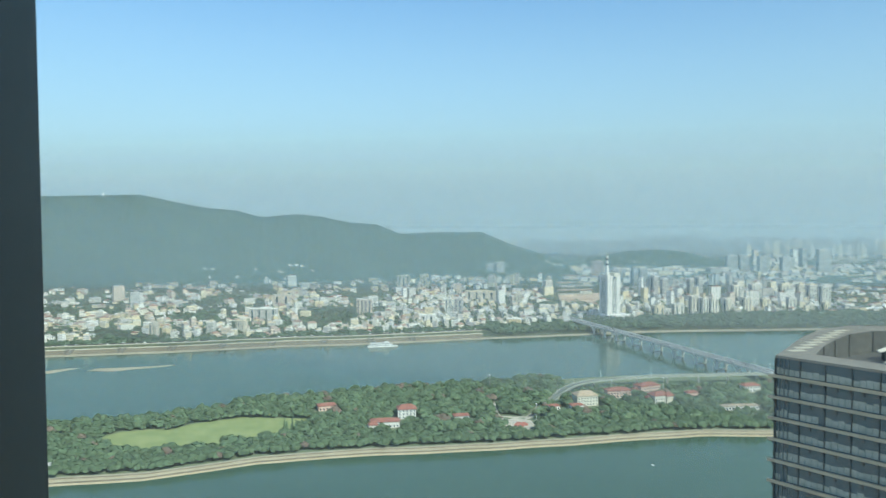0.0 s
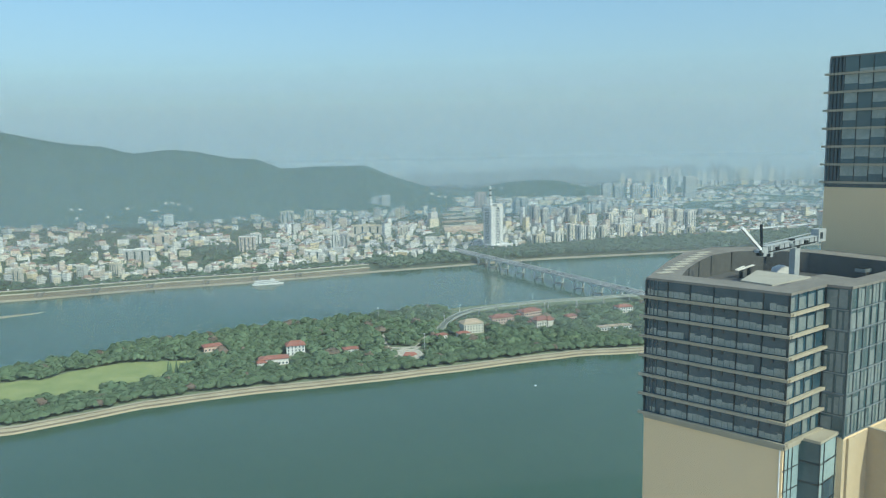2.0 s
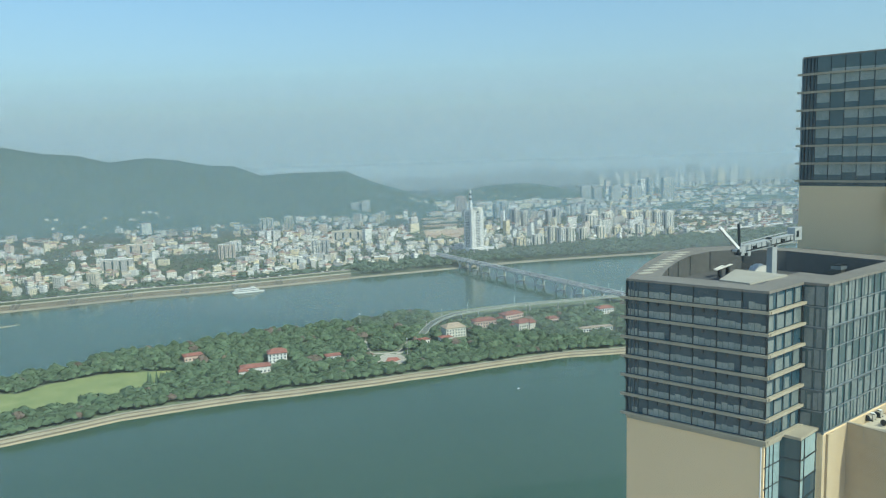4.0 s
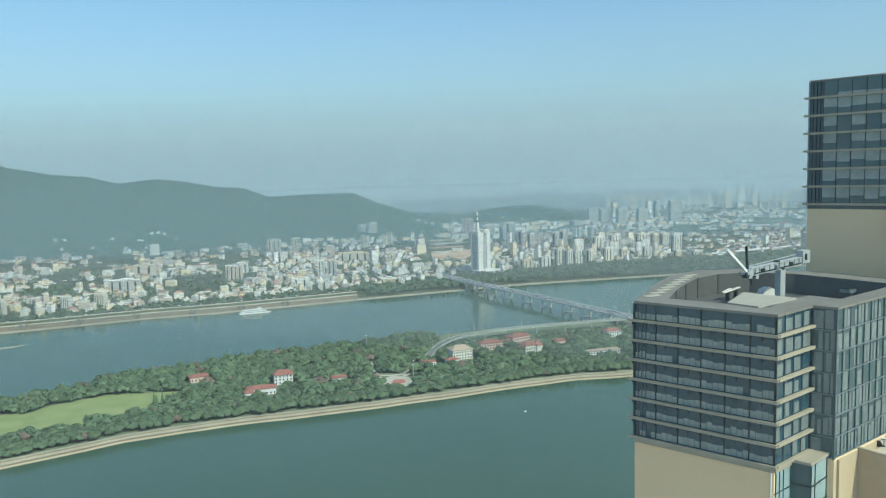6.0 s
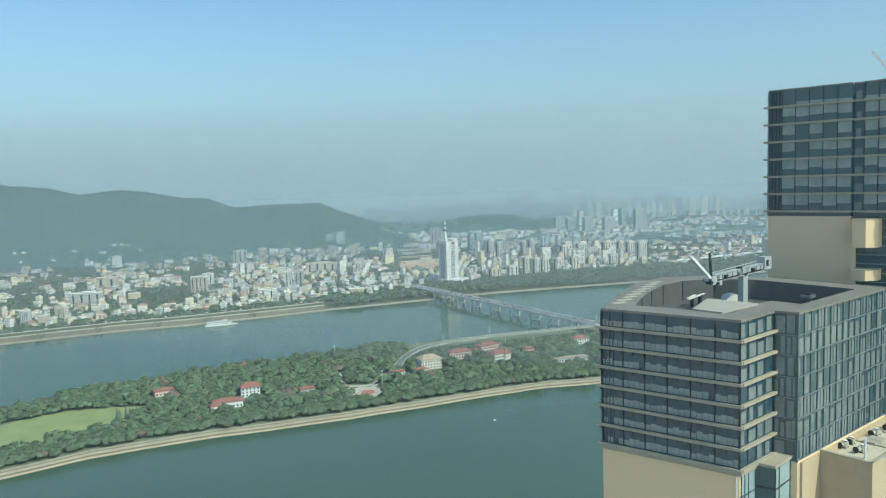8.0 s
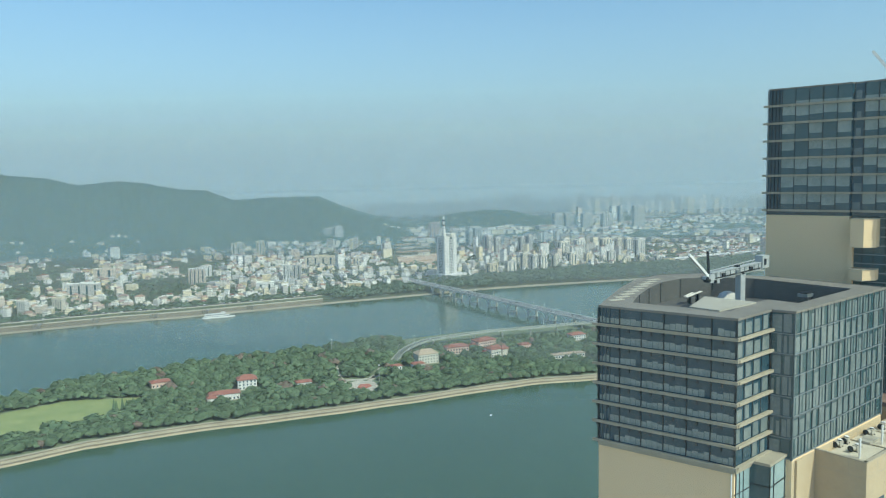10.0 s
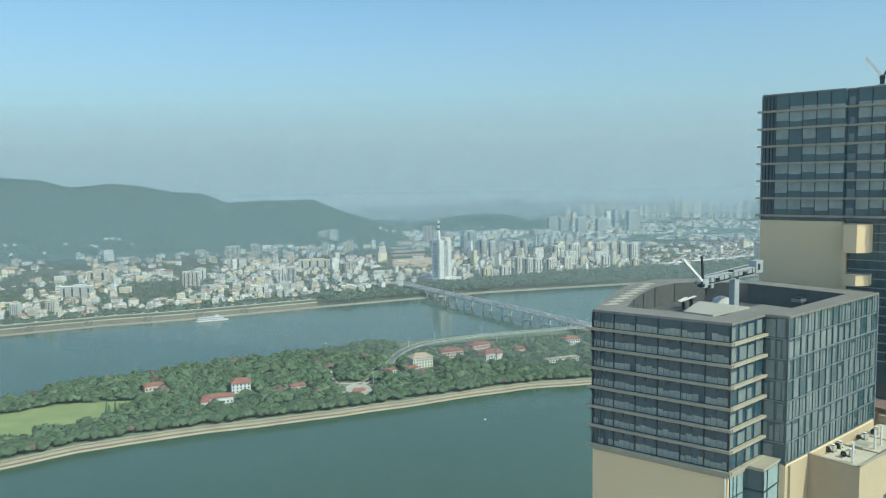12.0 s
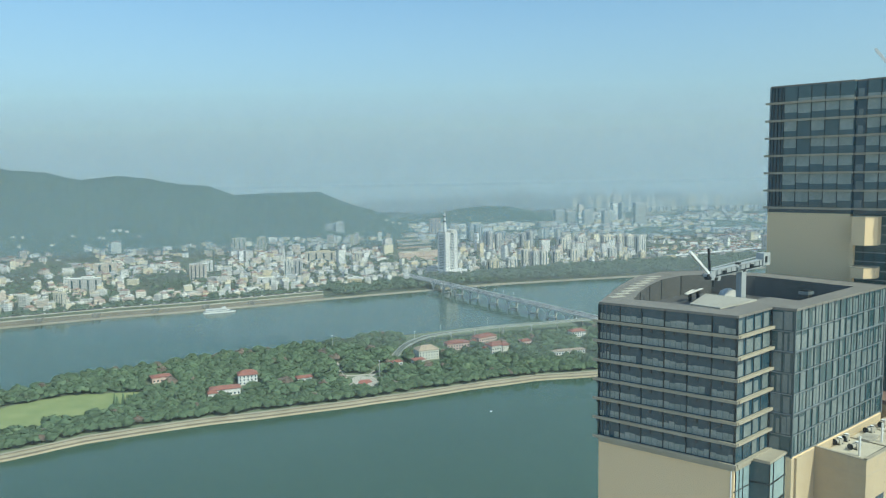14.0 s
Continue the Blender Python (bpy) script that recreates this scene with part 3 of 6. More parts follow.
def storey(tower, a, b, z0, z1, bays, pale=0.45, split=3, glass=None, back=None, even=False, hang=False, bar=None):
    """One storey of glazing: panes, dark mullions, and pale panels low in each bay."""
    for i in range(bays):
        t0, t1 = i / bays, (i + 1) / bays
        pane = part("pane", slab(a, b, z0, z1, -0.30, -0.16, t0 + 0.004, t1 - 0.004), glass or GLASS, tower)
        part("mullion", slab(a, b, z0, z1, -0.18, 0.02, t0 - 0.0035, t0 + 0.0035), bar or FRAME_TEAL, tower)
        for k in range(split):
            if random.random() < (0.04 if even else 0.12):
                continue
            w = (t1 - t0) / split
            if even:
                s0, s1 = t0 + (k + 0.03) * w, t0 + (k + 0.97) * w
            else:
                s0, s1 = t0 + k * w + random.uniform(0.05, 0.22) * w, t0 + (k + 1) * w - random.uniform(0.05, 0.4) * w
            tall = (z1 - z0) * min(0.97, pale * random.uniform(0.8, 1.15))
            part("panel", slab(a, b, z1 - tall if hang else z0 + 0.12, z1 - 0.03 if hang else z0 + tall, -0.165, -0.13, s0, s1), back or GLASS_PALE, pane)


TOP = 205.0
A, B, C, D, E = (58.0, 133.3), (74.6, 113.4), (85.4, 119.4), (88.0, 116.3), (123.4, 134.7)
BACK = [(112.5, 158.0), (102, 168), (90, 169.5), (80, 163), (71, 152)]
PIT = [(65.5, 134.2), (77.5, 119.8), (83, 124.6), (91.8, 129.4), (94.4, 123.9), (116.2, 135.6), (107, 156), (99, 161.5), (91, 161.6), (83.5, 157), (77, 150), (71, 142.5)]


PANEL_PALE = paint("pale_roof_panels", (0.40, 0.375, 0.30), (0.50, 0.47, 0.38), scale=0.4, fine=3, rough=0.85)


def lower_tower():
    t = thing("office_tower", "tower block with dark glass storeys, tan ledges and beige base", "building")
    outer = [A, B, C, D, E] + BACK
    core = Shape()
    grown = [(x + 0.35 * (92 - x) / 34, y + 0.35 * (140 - y) / 27) for x, y in outer]
    core.prism(grown, 177.0, TOP - 5.0, top=False)
    part("core", core, GLASS, t, "dark glazed core")
    # the roof ring round the sunken machine deck
    ring = Shape()
    bm = bmesh.new()
    vo = [bm.verts.new((x, y, TOP)) for x, y in outer]
    vi = [bm.verts.new((x, y, TOP)) for x, y in PIT]
    edges = [bm.edges.new((q[k], q[(k + 1) % len(q)])) for q in (vo, vi) for k in range(len(q))]
    bmesh.ops.triangle_fill(bm, use_beauty=True, use_dissolve=False, edges=edges, normal=(0, 0, 1))
    bm.verts.index_update()
    ring.v += [tuple(v.co) for v in bm.verts]
    for f in bm.faces:
        idx = [v.index for v in f.verts]
        ring.f.append(tuple(idx if f.normal.z > 0 else idx[::-1]))
        ring.uv += [(0.0, 0.0)] * len(idx)
    bm.free()
    part("roof_ring", ring, ROOF_GREY, t, "grey roof walkway round a sunken deck")
    rim = Shape()
    for k in range(5):
        a, b = outer[k], outer[k + 1]
        n = out_of(a, b)
        rim.beam((a[0] + n[0] * 0.05, a[1] + n[1] * 0.05, TOP - 0.12), (b[0] + n[0] * 0.05, b[1] + n[1] * 0.05, TOP - 0.12), 0.3, 0.45)
    part("coping", rim, ROOF_GREY, t, "grey metal coping")
    side = Shape()
    for k in range(5, len(outer)):
        a, b = outer[k], outer[(k + 1) % len(outer)]
        side.face([(*a, 176), (*b, 176), (*b, TOP - 0.004), (*a, TOP - 0.004)])
    part("rear_wall", side, GLASS, t)
    lining = Shape()
    for k in range(len(PIT)):
        a, b = PIT[k], PIT[(k + 1) % len(PIT)]
        lining.face([(*b, TOP - 5), (*a, TOP - 5), (*a, TOP - 0.01), (*b, TOP - 0.01)])
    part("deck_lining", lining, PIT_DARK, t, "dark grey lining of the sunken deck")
    # floor takes the dark lining colour in place of the shadow lying there
    part("deck_floor", Shape().face([(x, y, TOP - 4.6) for x, y in PIT]), PIT_DARK, t, "deck floor with its deep shade painted in")
    # louvres and ribs on the lining's curved side
    for k in range(8, 12):
        a, b = PIT[k], PIT[(k + 1) % len(PIT)]
        part("rib", Shape().beam((*a, TOP - 4.6), (*a, TOP - 0.05), 0.25, 0.25, (1, 0, 0)), FRAME_DARK, t)
    for k in range(9):
        p = lerp((63.5, 139.5), (84, 163.5), k / 8)
        part("roof_panel", Shape().box(p[0] + 0.3, p[1] - 1.5, TOP, 3.4, 1.3, 0.1, radians(12)), PANEL_PALE, t, "pale roof panel")
    part("cream_cover", Shape().face([(75.4, 120.0, TOP + 0.3), (86.8, 125.9, TOP + 0.3), (80.4, 133.2, TOP + 0.6), (72.5, 125.3, TOP + 0.3)])
         .face([(75.4, 120.0, TOP), (86.8, 125.9, TOP), (86.8, 125.9, TOP + 0.3), (75.4, 120.0, TOP + 0.3)]).face([(86.8, 125.9, TOP), (80.4, 133.2, TOP), (80.4, 133.2, TOP + 0.6), (86.8, 125.9, TOP + 0.3)])
         .face([(72.5, 125.3, TOP), (75.4, 120.0, TOP), (75.4, 120.0, TOP + 0.3), (72.5, 125.3, TOP + 0.3)]).face([(80.4, 133.2, TOP), (72.5, 125.3, TOP), (72.5, 125.3, TOP + 0.3), (80.4, 133.2, TOP + 0.6)]), CREAM, t, "cream cover over part of the deck")
    # ledged storeys on the two front faces
    zs = [TOP - 3.6 - 3.8 * k for k in range(7)]
    tops = [TOP - 0.35] + [z - 0.28 for z in zs[:-1]]
    for z, zt in zip(zs, tops):
        # low panels put the sunlit ledge's reflection into the glass colour
        storey(t, A, B, z + 0.22, zt, 6, pale=0.42, split=4, back=GLASS_BAND, even=True, bar=FRAME_DARK)
        for i in range(3):
            part("mullion", slab(A, B, z + 0.22, zt, -0.2, 0.03, 0.026 + 0.03 * i, 0.031 + 0.03 * i), FRAME_TEAL, t)
        for i in range(13 if z > 180 else 0):
            part("bracket", slab(A, B, z - (0.95 if i % 2 else 0.7), z - 0.24, 0.45 if i % 2 else -0.1, 0.72, i / 12 - 0.006, i / 12 + 0.006), FRAME_DARK, t)
        storey(t, B, C, z + 0.22, zt, 4, pale=0.75, split=1)
        ledge(t, A, B, z, over_a=1.0, over_b=0.55)
        ledge(t, B, C, z, over_b=0.0)
    for a, b in ((A, B), (B, C)):
        part("fascia", slab(a, b, 177.6, 178.3, -0.3, 0.35), LEDGE, t, "tan fascia under the lowest ledge")
    for p in (A, B, C):
        part("corner_post", Shape().box(p[0], p[1], 178, 0.34, 0.34, TOP - 178.4, radians(40)), FRAME_DARK, t)
    # the notch wall and the long curtain wall
    for a, b, bays in ((C, D, 2), (D, E, 15)):
        for k in range(7):
            z0, z1 = TOP - 0.35 - 3.85 * (k + 1), TOP - 0.35 - 3.85 * k
            storey(t, a, b, z0 + 0.12, z1 - 0.12, bays, pale=0.95, split=1 + (k + bays) % 2, glass=GLASS_MID)
            heavy = k % 3 == 1
            part("transom", slab(a, b, z0 - (0.11 if heavy else 0.08), z0 + (0.11 if heavy else 0.08), -0.2, 0.14 if heavy else 0.05),
                 FRAME_TEAL if heavy else FRAME_GREY, t)
            if heavy:
                part("transom_cap", slab(a, b, z0 + 0.11, z0 + 0.24, -0.2, 0.12), FRAME_GREY, t)
    for p in (D, E):
        part("corner_post", Shape().box(p[0], p[1], 177.5, 0.32, 0.32, TOP - 177.9, radians(25)), FRAME_TEAL if p is D else FRAME_GREY, t)
    # sunlit wall covered with the darker beige: its shade is in the colour
    part("lower_wall", slab(D, E, 3, 177.2, -0.1, 0.06), BEIGE_DARK, t, "beige wall under the curtain wall, shade painted in")
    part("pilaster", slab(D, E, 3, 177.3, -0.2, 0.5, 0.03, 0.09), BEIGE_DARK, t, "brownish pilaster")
    # the beige shaft below
    shaft = [(A[0], A[1]), (B[0], B[1]), (C[0], C[1]), (D[0], D[1]), (E[0], E[1])] + BACK
    part("shaft", Shape().prism(shaft, 3.0, 177.6), BEIGE, t, "plain beige shaft wall")
    for k in range(9):
        z = 177.5 - 3.9 * k
        part("low_glazing", slab(B, C, z - 3.7, z, -0.02, 0.05, 0.03, 0.97), LOW_GLASS, t, "pale blue glass beside the bay")
        for u in (0.03, 0.13, 0.24):
            part("mullion", slab(B, C, z - 3.7, z, -0.02, 0.14, u, u + 0.015), FRAME_DARK, t)
        part("transom", slab(B, C, z - 3.9, z - 3.7, -0.02, 0.12), FRAME_DARK, t)
    part("corner_pipe", Shape().tube((B[0] - 0.5, B[1] + 0.1, 120), (B[0] - 0.5, B[1] + 0.1, 177.6), 0.12, 0.12), WHITE_PAINT, t, "white drain pipe")
    return t


office = lower_tower()


def glazed_bay():
    """The glazed bay with a beige cap that stands out from the tower below the ledges."""
    t = thing("glazed_bay", "glazed bay with a beige cap on the tower's side", "bay window")
    q = [(79.3, 116.1), (81.5, 113.3), (88.4, 117.7), (87.1, 120.6)]
    part("bay_core", Shape().prism(q, 120, 178.2), GLASS_MID, t, "dark glass")
    part("cap", Shape().prism([(79.1, 116.1), (81.4, 113.1), (88.7, 117.6), (87.2, 120.9)], 178.2, 178.7), LEDGE, t, "tan cap")
    pale = paint("pale_teal_glass", (0.27, 0.37, 0.37), (0.36, 0.46, 0.455), scale=0.4, fine=2, rough=0.12, spec=0.6)
    for a, b, cuts, mat in ((q[0], q[1], (0, 1), GLASS_MID), (q[1], q[2], (0, 0.2, 0.8, 1), pale)):
        for k in range(9):
            z0, z1 = 178.1 - 3.7 * (k + 1), 178.1 - 3.7 * k
            part("transom", slab(a, b, z0 - 0.13, z0 + 0.13, 0, 0.12), FRAME_DARK, t)
            for i, (t0, t1) in enumerate(zip(cuts, cuts[1:])):
                part("mullion", slab(a, b, z0, z1, 0, 0.10, t0 - 0.012, t0 + 0.018), FRAME_DARK, t)
                dark = mat is pale and i == 1 and k in (2, 3, 6)
                part("panel", slab(a, b, z0 + 0.14, z1 - 0.14, 0, 0.04, t0 + 0.03, t1 - 0.03), GLASS if dark else mat, t, "open dark window" if dark else "pale blue glass panel")
    part("corner_pipe", Shape().tube((q[2][0] + 0.1, q[2][1] - 0.1, 120), (q[2][0] + 0.1, q[2][1] - 0.1, 178.2), 0.13, 0.13), WHITE_PAINT, t, "white corner pipe")
    return t


glazed_bay()


def podium():
    """The beige wing beside the long curtain wall, with its roof plant behind a parapet."""
    t = thing("side_wing", "beige wing of the tower with a parapet roof", "building")
    q = [(92.0, 118.9), (96.2, 120.6), (100.3, 112.2), (132, 127.5), (127, 137.0)]
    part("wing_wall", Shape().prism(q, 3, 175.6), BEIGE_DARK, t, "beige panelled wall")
    for k in range(4):
        a, b = q[k], q[(k + 1) % 5]
        part("wing_parapet", slab(a, b, 175.6, 177.4, -0.5, 0.0), BEIGE_DARK, t)
        part("coping", slab(a, b, 177.4, 177.6, -0.6, 0.08), LEDGE, t)
    for z in (174.4,):
        for a, b in ((q[1], q[2]), (q[2], q[3])):
            part("panel_joint", slab(a, b, z, z + 0.1, -0.02, 0.015), LEDGE, t)
    for k in range(1, 3):
        part("panel_joint", slab(q[1], q[2], 174.5, 177.3, -0.02, 0.015, k / 3 - 0.006, k / 3 + 0.006), LEDGE, t)
    for k in range(1, 8):
        part("panel_joint", slab(q[2], q[3], 174.5, 177.3, -0.02, 0.015, k / 8 - 0.0015, k / 8 + 0.0015), LEDGE, t)
    for t0 in (0.12, 0.30, 0.48, 0.66):
        win = part("window", slab(q[2], q[3], 164.5, 169.5, -0.1, 0.03, t0, t0 + 0.1), GLASS, t, "dark window")
        part("window_frame", slab(q[2], q[3], 164.3, 164.6, -0.1, 0.25, t0 - 0.01, t0 + 0.11), BEIGE_DARK, win)
    # roof posts and the plant
    for x, y in ((104.1, 118.3), (113.6, 123.4), (116.6, 125.1)):
        p = thing("roof_post", "white steel post on the wing's roof", "post", group="roof posts", at=pose(x, y, 175.6))
        part("post", Shape().box(0, 0, 0.1, 0.3, 0.3, 3.9), WHITE_PAINT, p)
        part("base_plate", Shape().box(0, 0, 0, 0.6, 0.6, 0.1), STEEL, p)
    for x, y, yaw, long in ((104.6, 124.4, 24, 2.6), (107.2, 125.6, 30, 1.5), (106.0, 121.4, 16, 2.9), (115.6, 128.6, 20, 3.0), (120.6, 131.0, 34, 2.4)):
        u = thing("fan_unit", "cream rooftop fan unit with dark round hoods", "air conditioner", group="rooftop fan units", at=pose(x, y, 175.75, 0, 0, yaw))
        part("casing", Shape().box(0.2, 0, 0.2, 1.3, 1.0, 1.0), CREAM, u)
        for s in (-0.4, 0.7):
            part("foot", Shape().box(s, 0, 0, 0.15, 1.1, 0.2), FRAME_DARK, u)
        duct = part("duct", Shape().tube((-long / 2, 0, 0.8), (long / 2, 0, 0.7), 0.40, 0.36, 14), CREAM, u, "cream round duct")
        part("flange", Shape().tube((-0.06, 0, 0.77), (0.06, 0, 0.77), 0.47, 0.47, 14), STEEL, duct)
        part("fan_hood", Shape().tube((-long / 2 - 0.35, 0, 0.82), (-long / 2, 0, 0.8), 0.62, 0.42, 14), FRAME_DARK, u, "dark round hood")
        part("motor", Shape().tube((0.4, 0, 1.1), (0.4, 0, 1.4), 0.42, 0.36, 12), FRAME_DARK, u, "dark motor")
        part("motor_cap", Shape().tube((0.4, 0, 1.4), (0.4, 0, 1.5), 0.46, 0.3, 12), WHITE_PAINT, u, "white cap")
    sheet = paint("pale_roof_sheet", (0.48, 0.43, 0.33), (0.60, 0.55, 0.43), scale=0.3, fine=1.6, rough=0.85)
    part("roof_sheet", Shape().prism([(97.2, 120.4), (100.8, 113.2), (131, 128.4), (126.6, 136.2)], 175.6, 175.74), sheet, t, "pale cream roof sheet")
    part("roof_seam", Shape().box(110.6, 125.0, 175.74, 0.35, 9.0, 0.22, radians(27)).box(118.6, 129.0, 175.74, 0.35, 9.0, 0.22, radians(27)), LEDGE, t, "tan seam across the roof")
    part("roof_duct", Shape().box(112.4, 125.6, 175.74, 4.6, 2.4, 0.55, radians(27)), CREAM, t, "cream sheet duct on the roof")
    part("roof_kerb", Shape().box(109.8, 119.0, 175.74, 13.5, 0.9, 0.35, radians(27)), FRAME_DARK, t, "dark roof kerb")
    w = thing("rear_wing", "beige rear wing with a brown coping", "building")
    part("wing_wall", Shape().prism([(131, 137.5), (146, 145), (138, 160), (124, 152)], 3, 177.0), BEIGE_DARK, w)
    part("coping", Shape().prism([(130.7, 137.3), (146.4, 144.8), (138, 160.4), (123.7, 152)], 177.0, 178.0), paint("brown_coping", (0.20, 0.13, 0.10), (0.27, 0.18, 0.14), scale=0.4, rough=0.8), w, "brown coping")
    part("window", slab((131, 137.5), (146, 145), 170, 172.4, -0.1, 0.04, 0.05, 0.15), GLASS, w)


podium()


def upper_tower():
    t = thing("hotel_tower", "taller tower with dark glass top, tan ledges and beige walls", "building")
    top, low = 250.1, 219.2
    a, b = (117.7, 167.3), (128.5, 151.9)
    d = math.dist(a, b)
    u = ((b[0] - a[0]) / d, (b[1] - a[1]) / d)
    v = (-u[1], u[0])
    c = (b[0] + v[0] * 1.3 + u[0] * 0.2, b[1] + v[1] * 1.3 + u[1] * 0.2)
    e = (c[0] + u[0] * 2.3, c[1] + u[1] * 2.3)
    f = (e[0] - v[0] * 0.9, e[1] - v[1] * 0.9)
    g = (f[0] + u[0] * 26, f[1] + u[1] * 26)
    h = (g[0] + v[0] * 30, g[1] + v[1] * 30)
    k = (a[0] + v[0] * 30, a[1] + v[1] * 30)
    foot = [a, b, c, e, f, g, h, k]
    part("core", Shape().prism([(x + v[0] * 0.32, y + v[1] * 0.32) for x, y in foot], low, top - 0.4), GLASS, t, "dark glazed core")
    part("roof", Shape().prism(foot, top - 0.35, top), ROOF_GREY, t, "grey roof")
    zs = [top - 4.25 - 4.25 * i for i in range(7)]
    tops = [top - 0.35] + [z - 0.25 for z in zs[:-1]]
    for z, zt in zip(zs, tops):
        storey(t, lerp(a, b, 0.17), b, z + 0.2, zt, 5, pale=0.62 if z < top - 5 else 0.2, split=1, glass=GLASS_MID, back=GLASS_BAND, even=True, hang=z < top - 5, bar=FRAME_DARK)
        for i in range(3):
            part("mullion", slab(a, b, z + 0.2, zt, -0.2, 0.05, 0.045 * (i + 1) - 0.006, 0.045 * (i + 1) + 0.006), FRAME_DARK, t)
        storey(t, f, g, z + 0.2, zt, 9, pale=0.60 if z < top - 5 else 0.2, split=1, glass=GLASS_MID, back=GLASS_BAND, even=True, hang=z < top - 5, bar=FRAME_DARK)
        storey(t, c, e, z + 0.2, zt, 1, pale=0.5, split=1)
        ledge(t, a, b, z, over_a=1.0, over_b=0.3, deep=0.6)
        ledge(t, c, e, z, deep=0.6)
        ledge(t, f, g, z, deep=0.6)
    part("corner_post", Shape().box(a[0], a[1], low, 0.3, 0.3, top - low - 0.4, radians(35)), FRAME_GREY, t)
    # beige lower wall, and the glass wall beside it
    part("lower_wall", Shape().prism([a, b, (b[0] + v[0] * 30, b[1] + v[1] * 30), k], 3, low), BEIGE, t, "plain beige wall")
    part("glass_shaft", Shape().prism([(c[0] + v[0] * 0.6, c[1] + v[1] * 0.6), (g[0] + v[0] * 1.9, g[1] + v[1] * 1.9), h, (b[0] + v[0] * 29, b[1] + v[1] * 29)], 3, low), GLASS_MID, t, "dark teal glass shaft")
    ga, gb = (c[0] + v[0] * 0.6, c[1] + v[1] * 0.6), (g[0] + v[0] * 1.9, g[1] + v[1] * 1.9)
    for i in range(16):
        z = low - 0.5 - 4.25 / 2 * i
        part("transom", slab(ga, gb, z - 0.12, z + 0.12, -0.02, 0.16), FRAME_GREY, t)
    for i in range(12):
        part("mullion", slab(ga, gb, low - 36, low, -0.02, 0.12, i / 12 - 0.004, i / 12 + 0.004), FRAME_DARK, t)
    # beige balcony boxes on the corner between them
    for z0, z1, reach in ((low - 7.0, low - 0.5, 4.0), (low - 14.6, low - 12.2, 4.0)):
        def at_uv(i, j):
            return (b[0] + u[0] * i + v[0] * j, b[1] + u[1] * i + v[1] * j)

        q = [at_uv(1.2, -3.1), at_uv(reach, -3.1), at_uv(reach + 2.1, -1.0), at_uv(reach + 2.1, 4.0), at_uv(1.2, 4.0)]
        bal = part("balcony", Shape().prism(q, z0, z1), BEIGE, t, "beige balcony box")
        part("balcony_cap", Shape().prism([at_uv(1.1, -3.2), at_uv(reach + 0.05, -3.2), at_uv(reach + 2.2, -1.05), at_uv(reach + 2.2, 4.0), at_uv(1.1, 4.0)], z1, z1 + 0.15), LEDGE, bal)
    part("balcony_post", slab(b, (b[0] + u[0], b[1] + u[1]), low - 40, low - 0.7, -1.2, 0.25), BEIGE, t)
    return (f, u, v, top)


hotel = upper_tower()


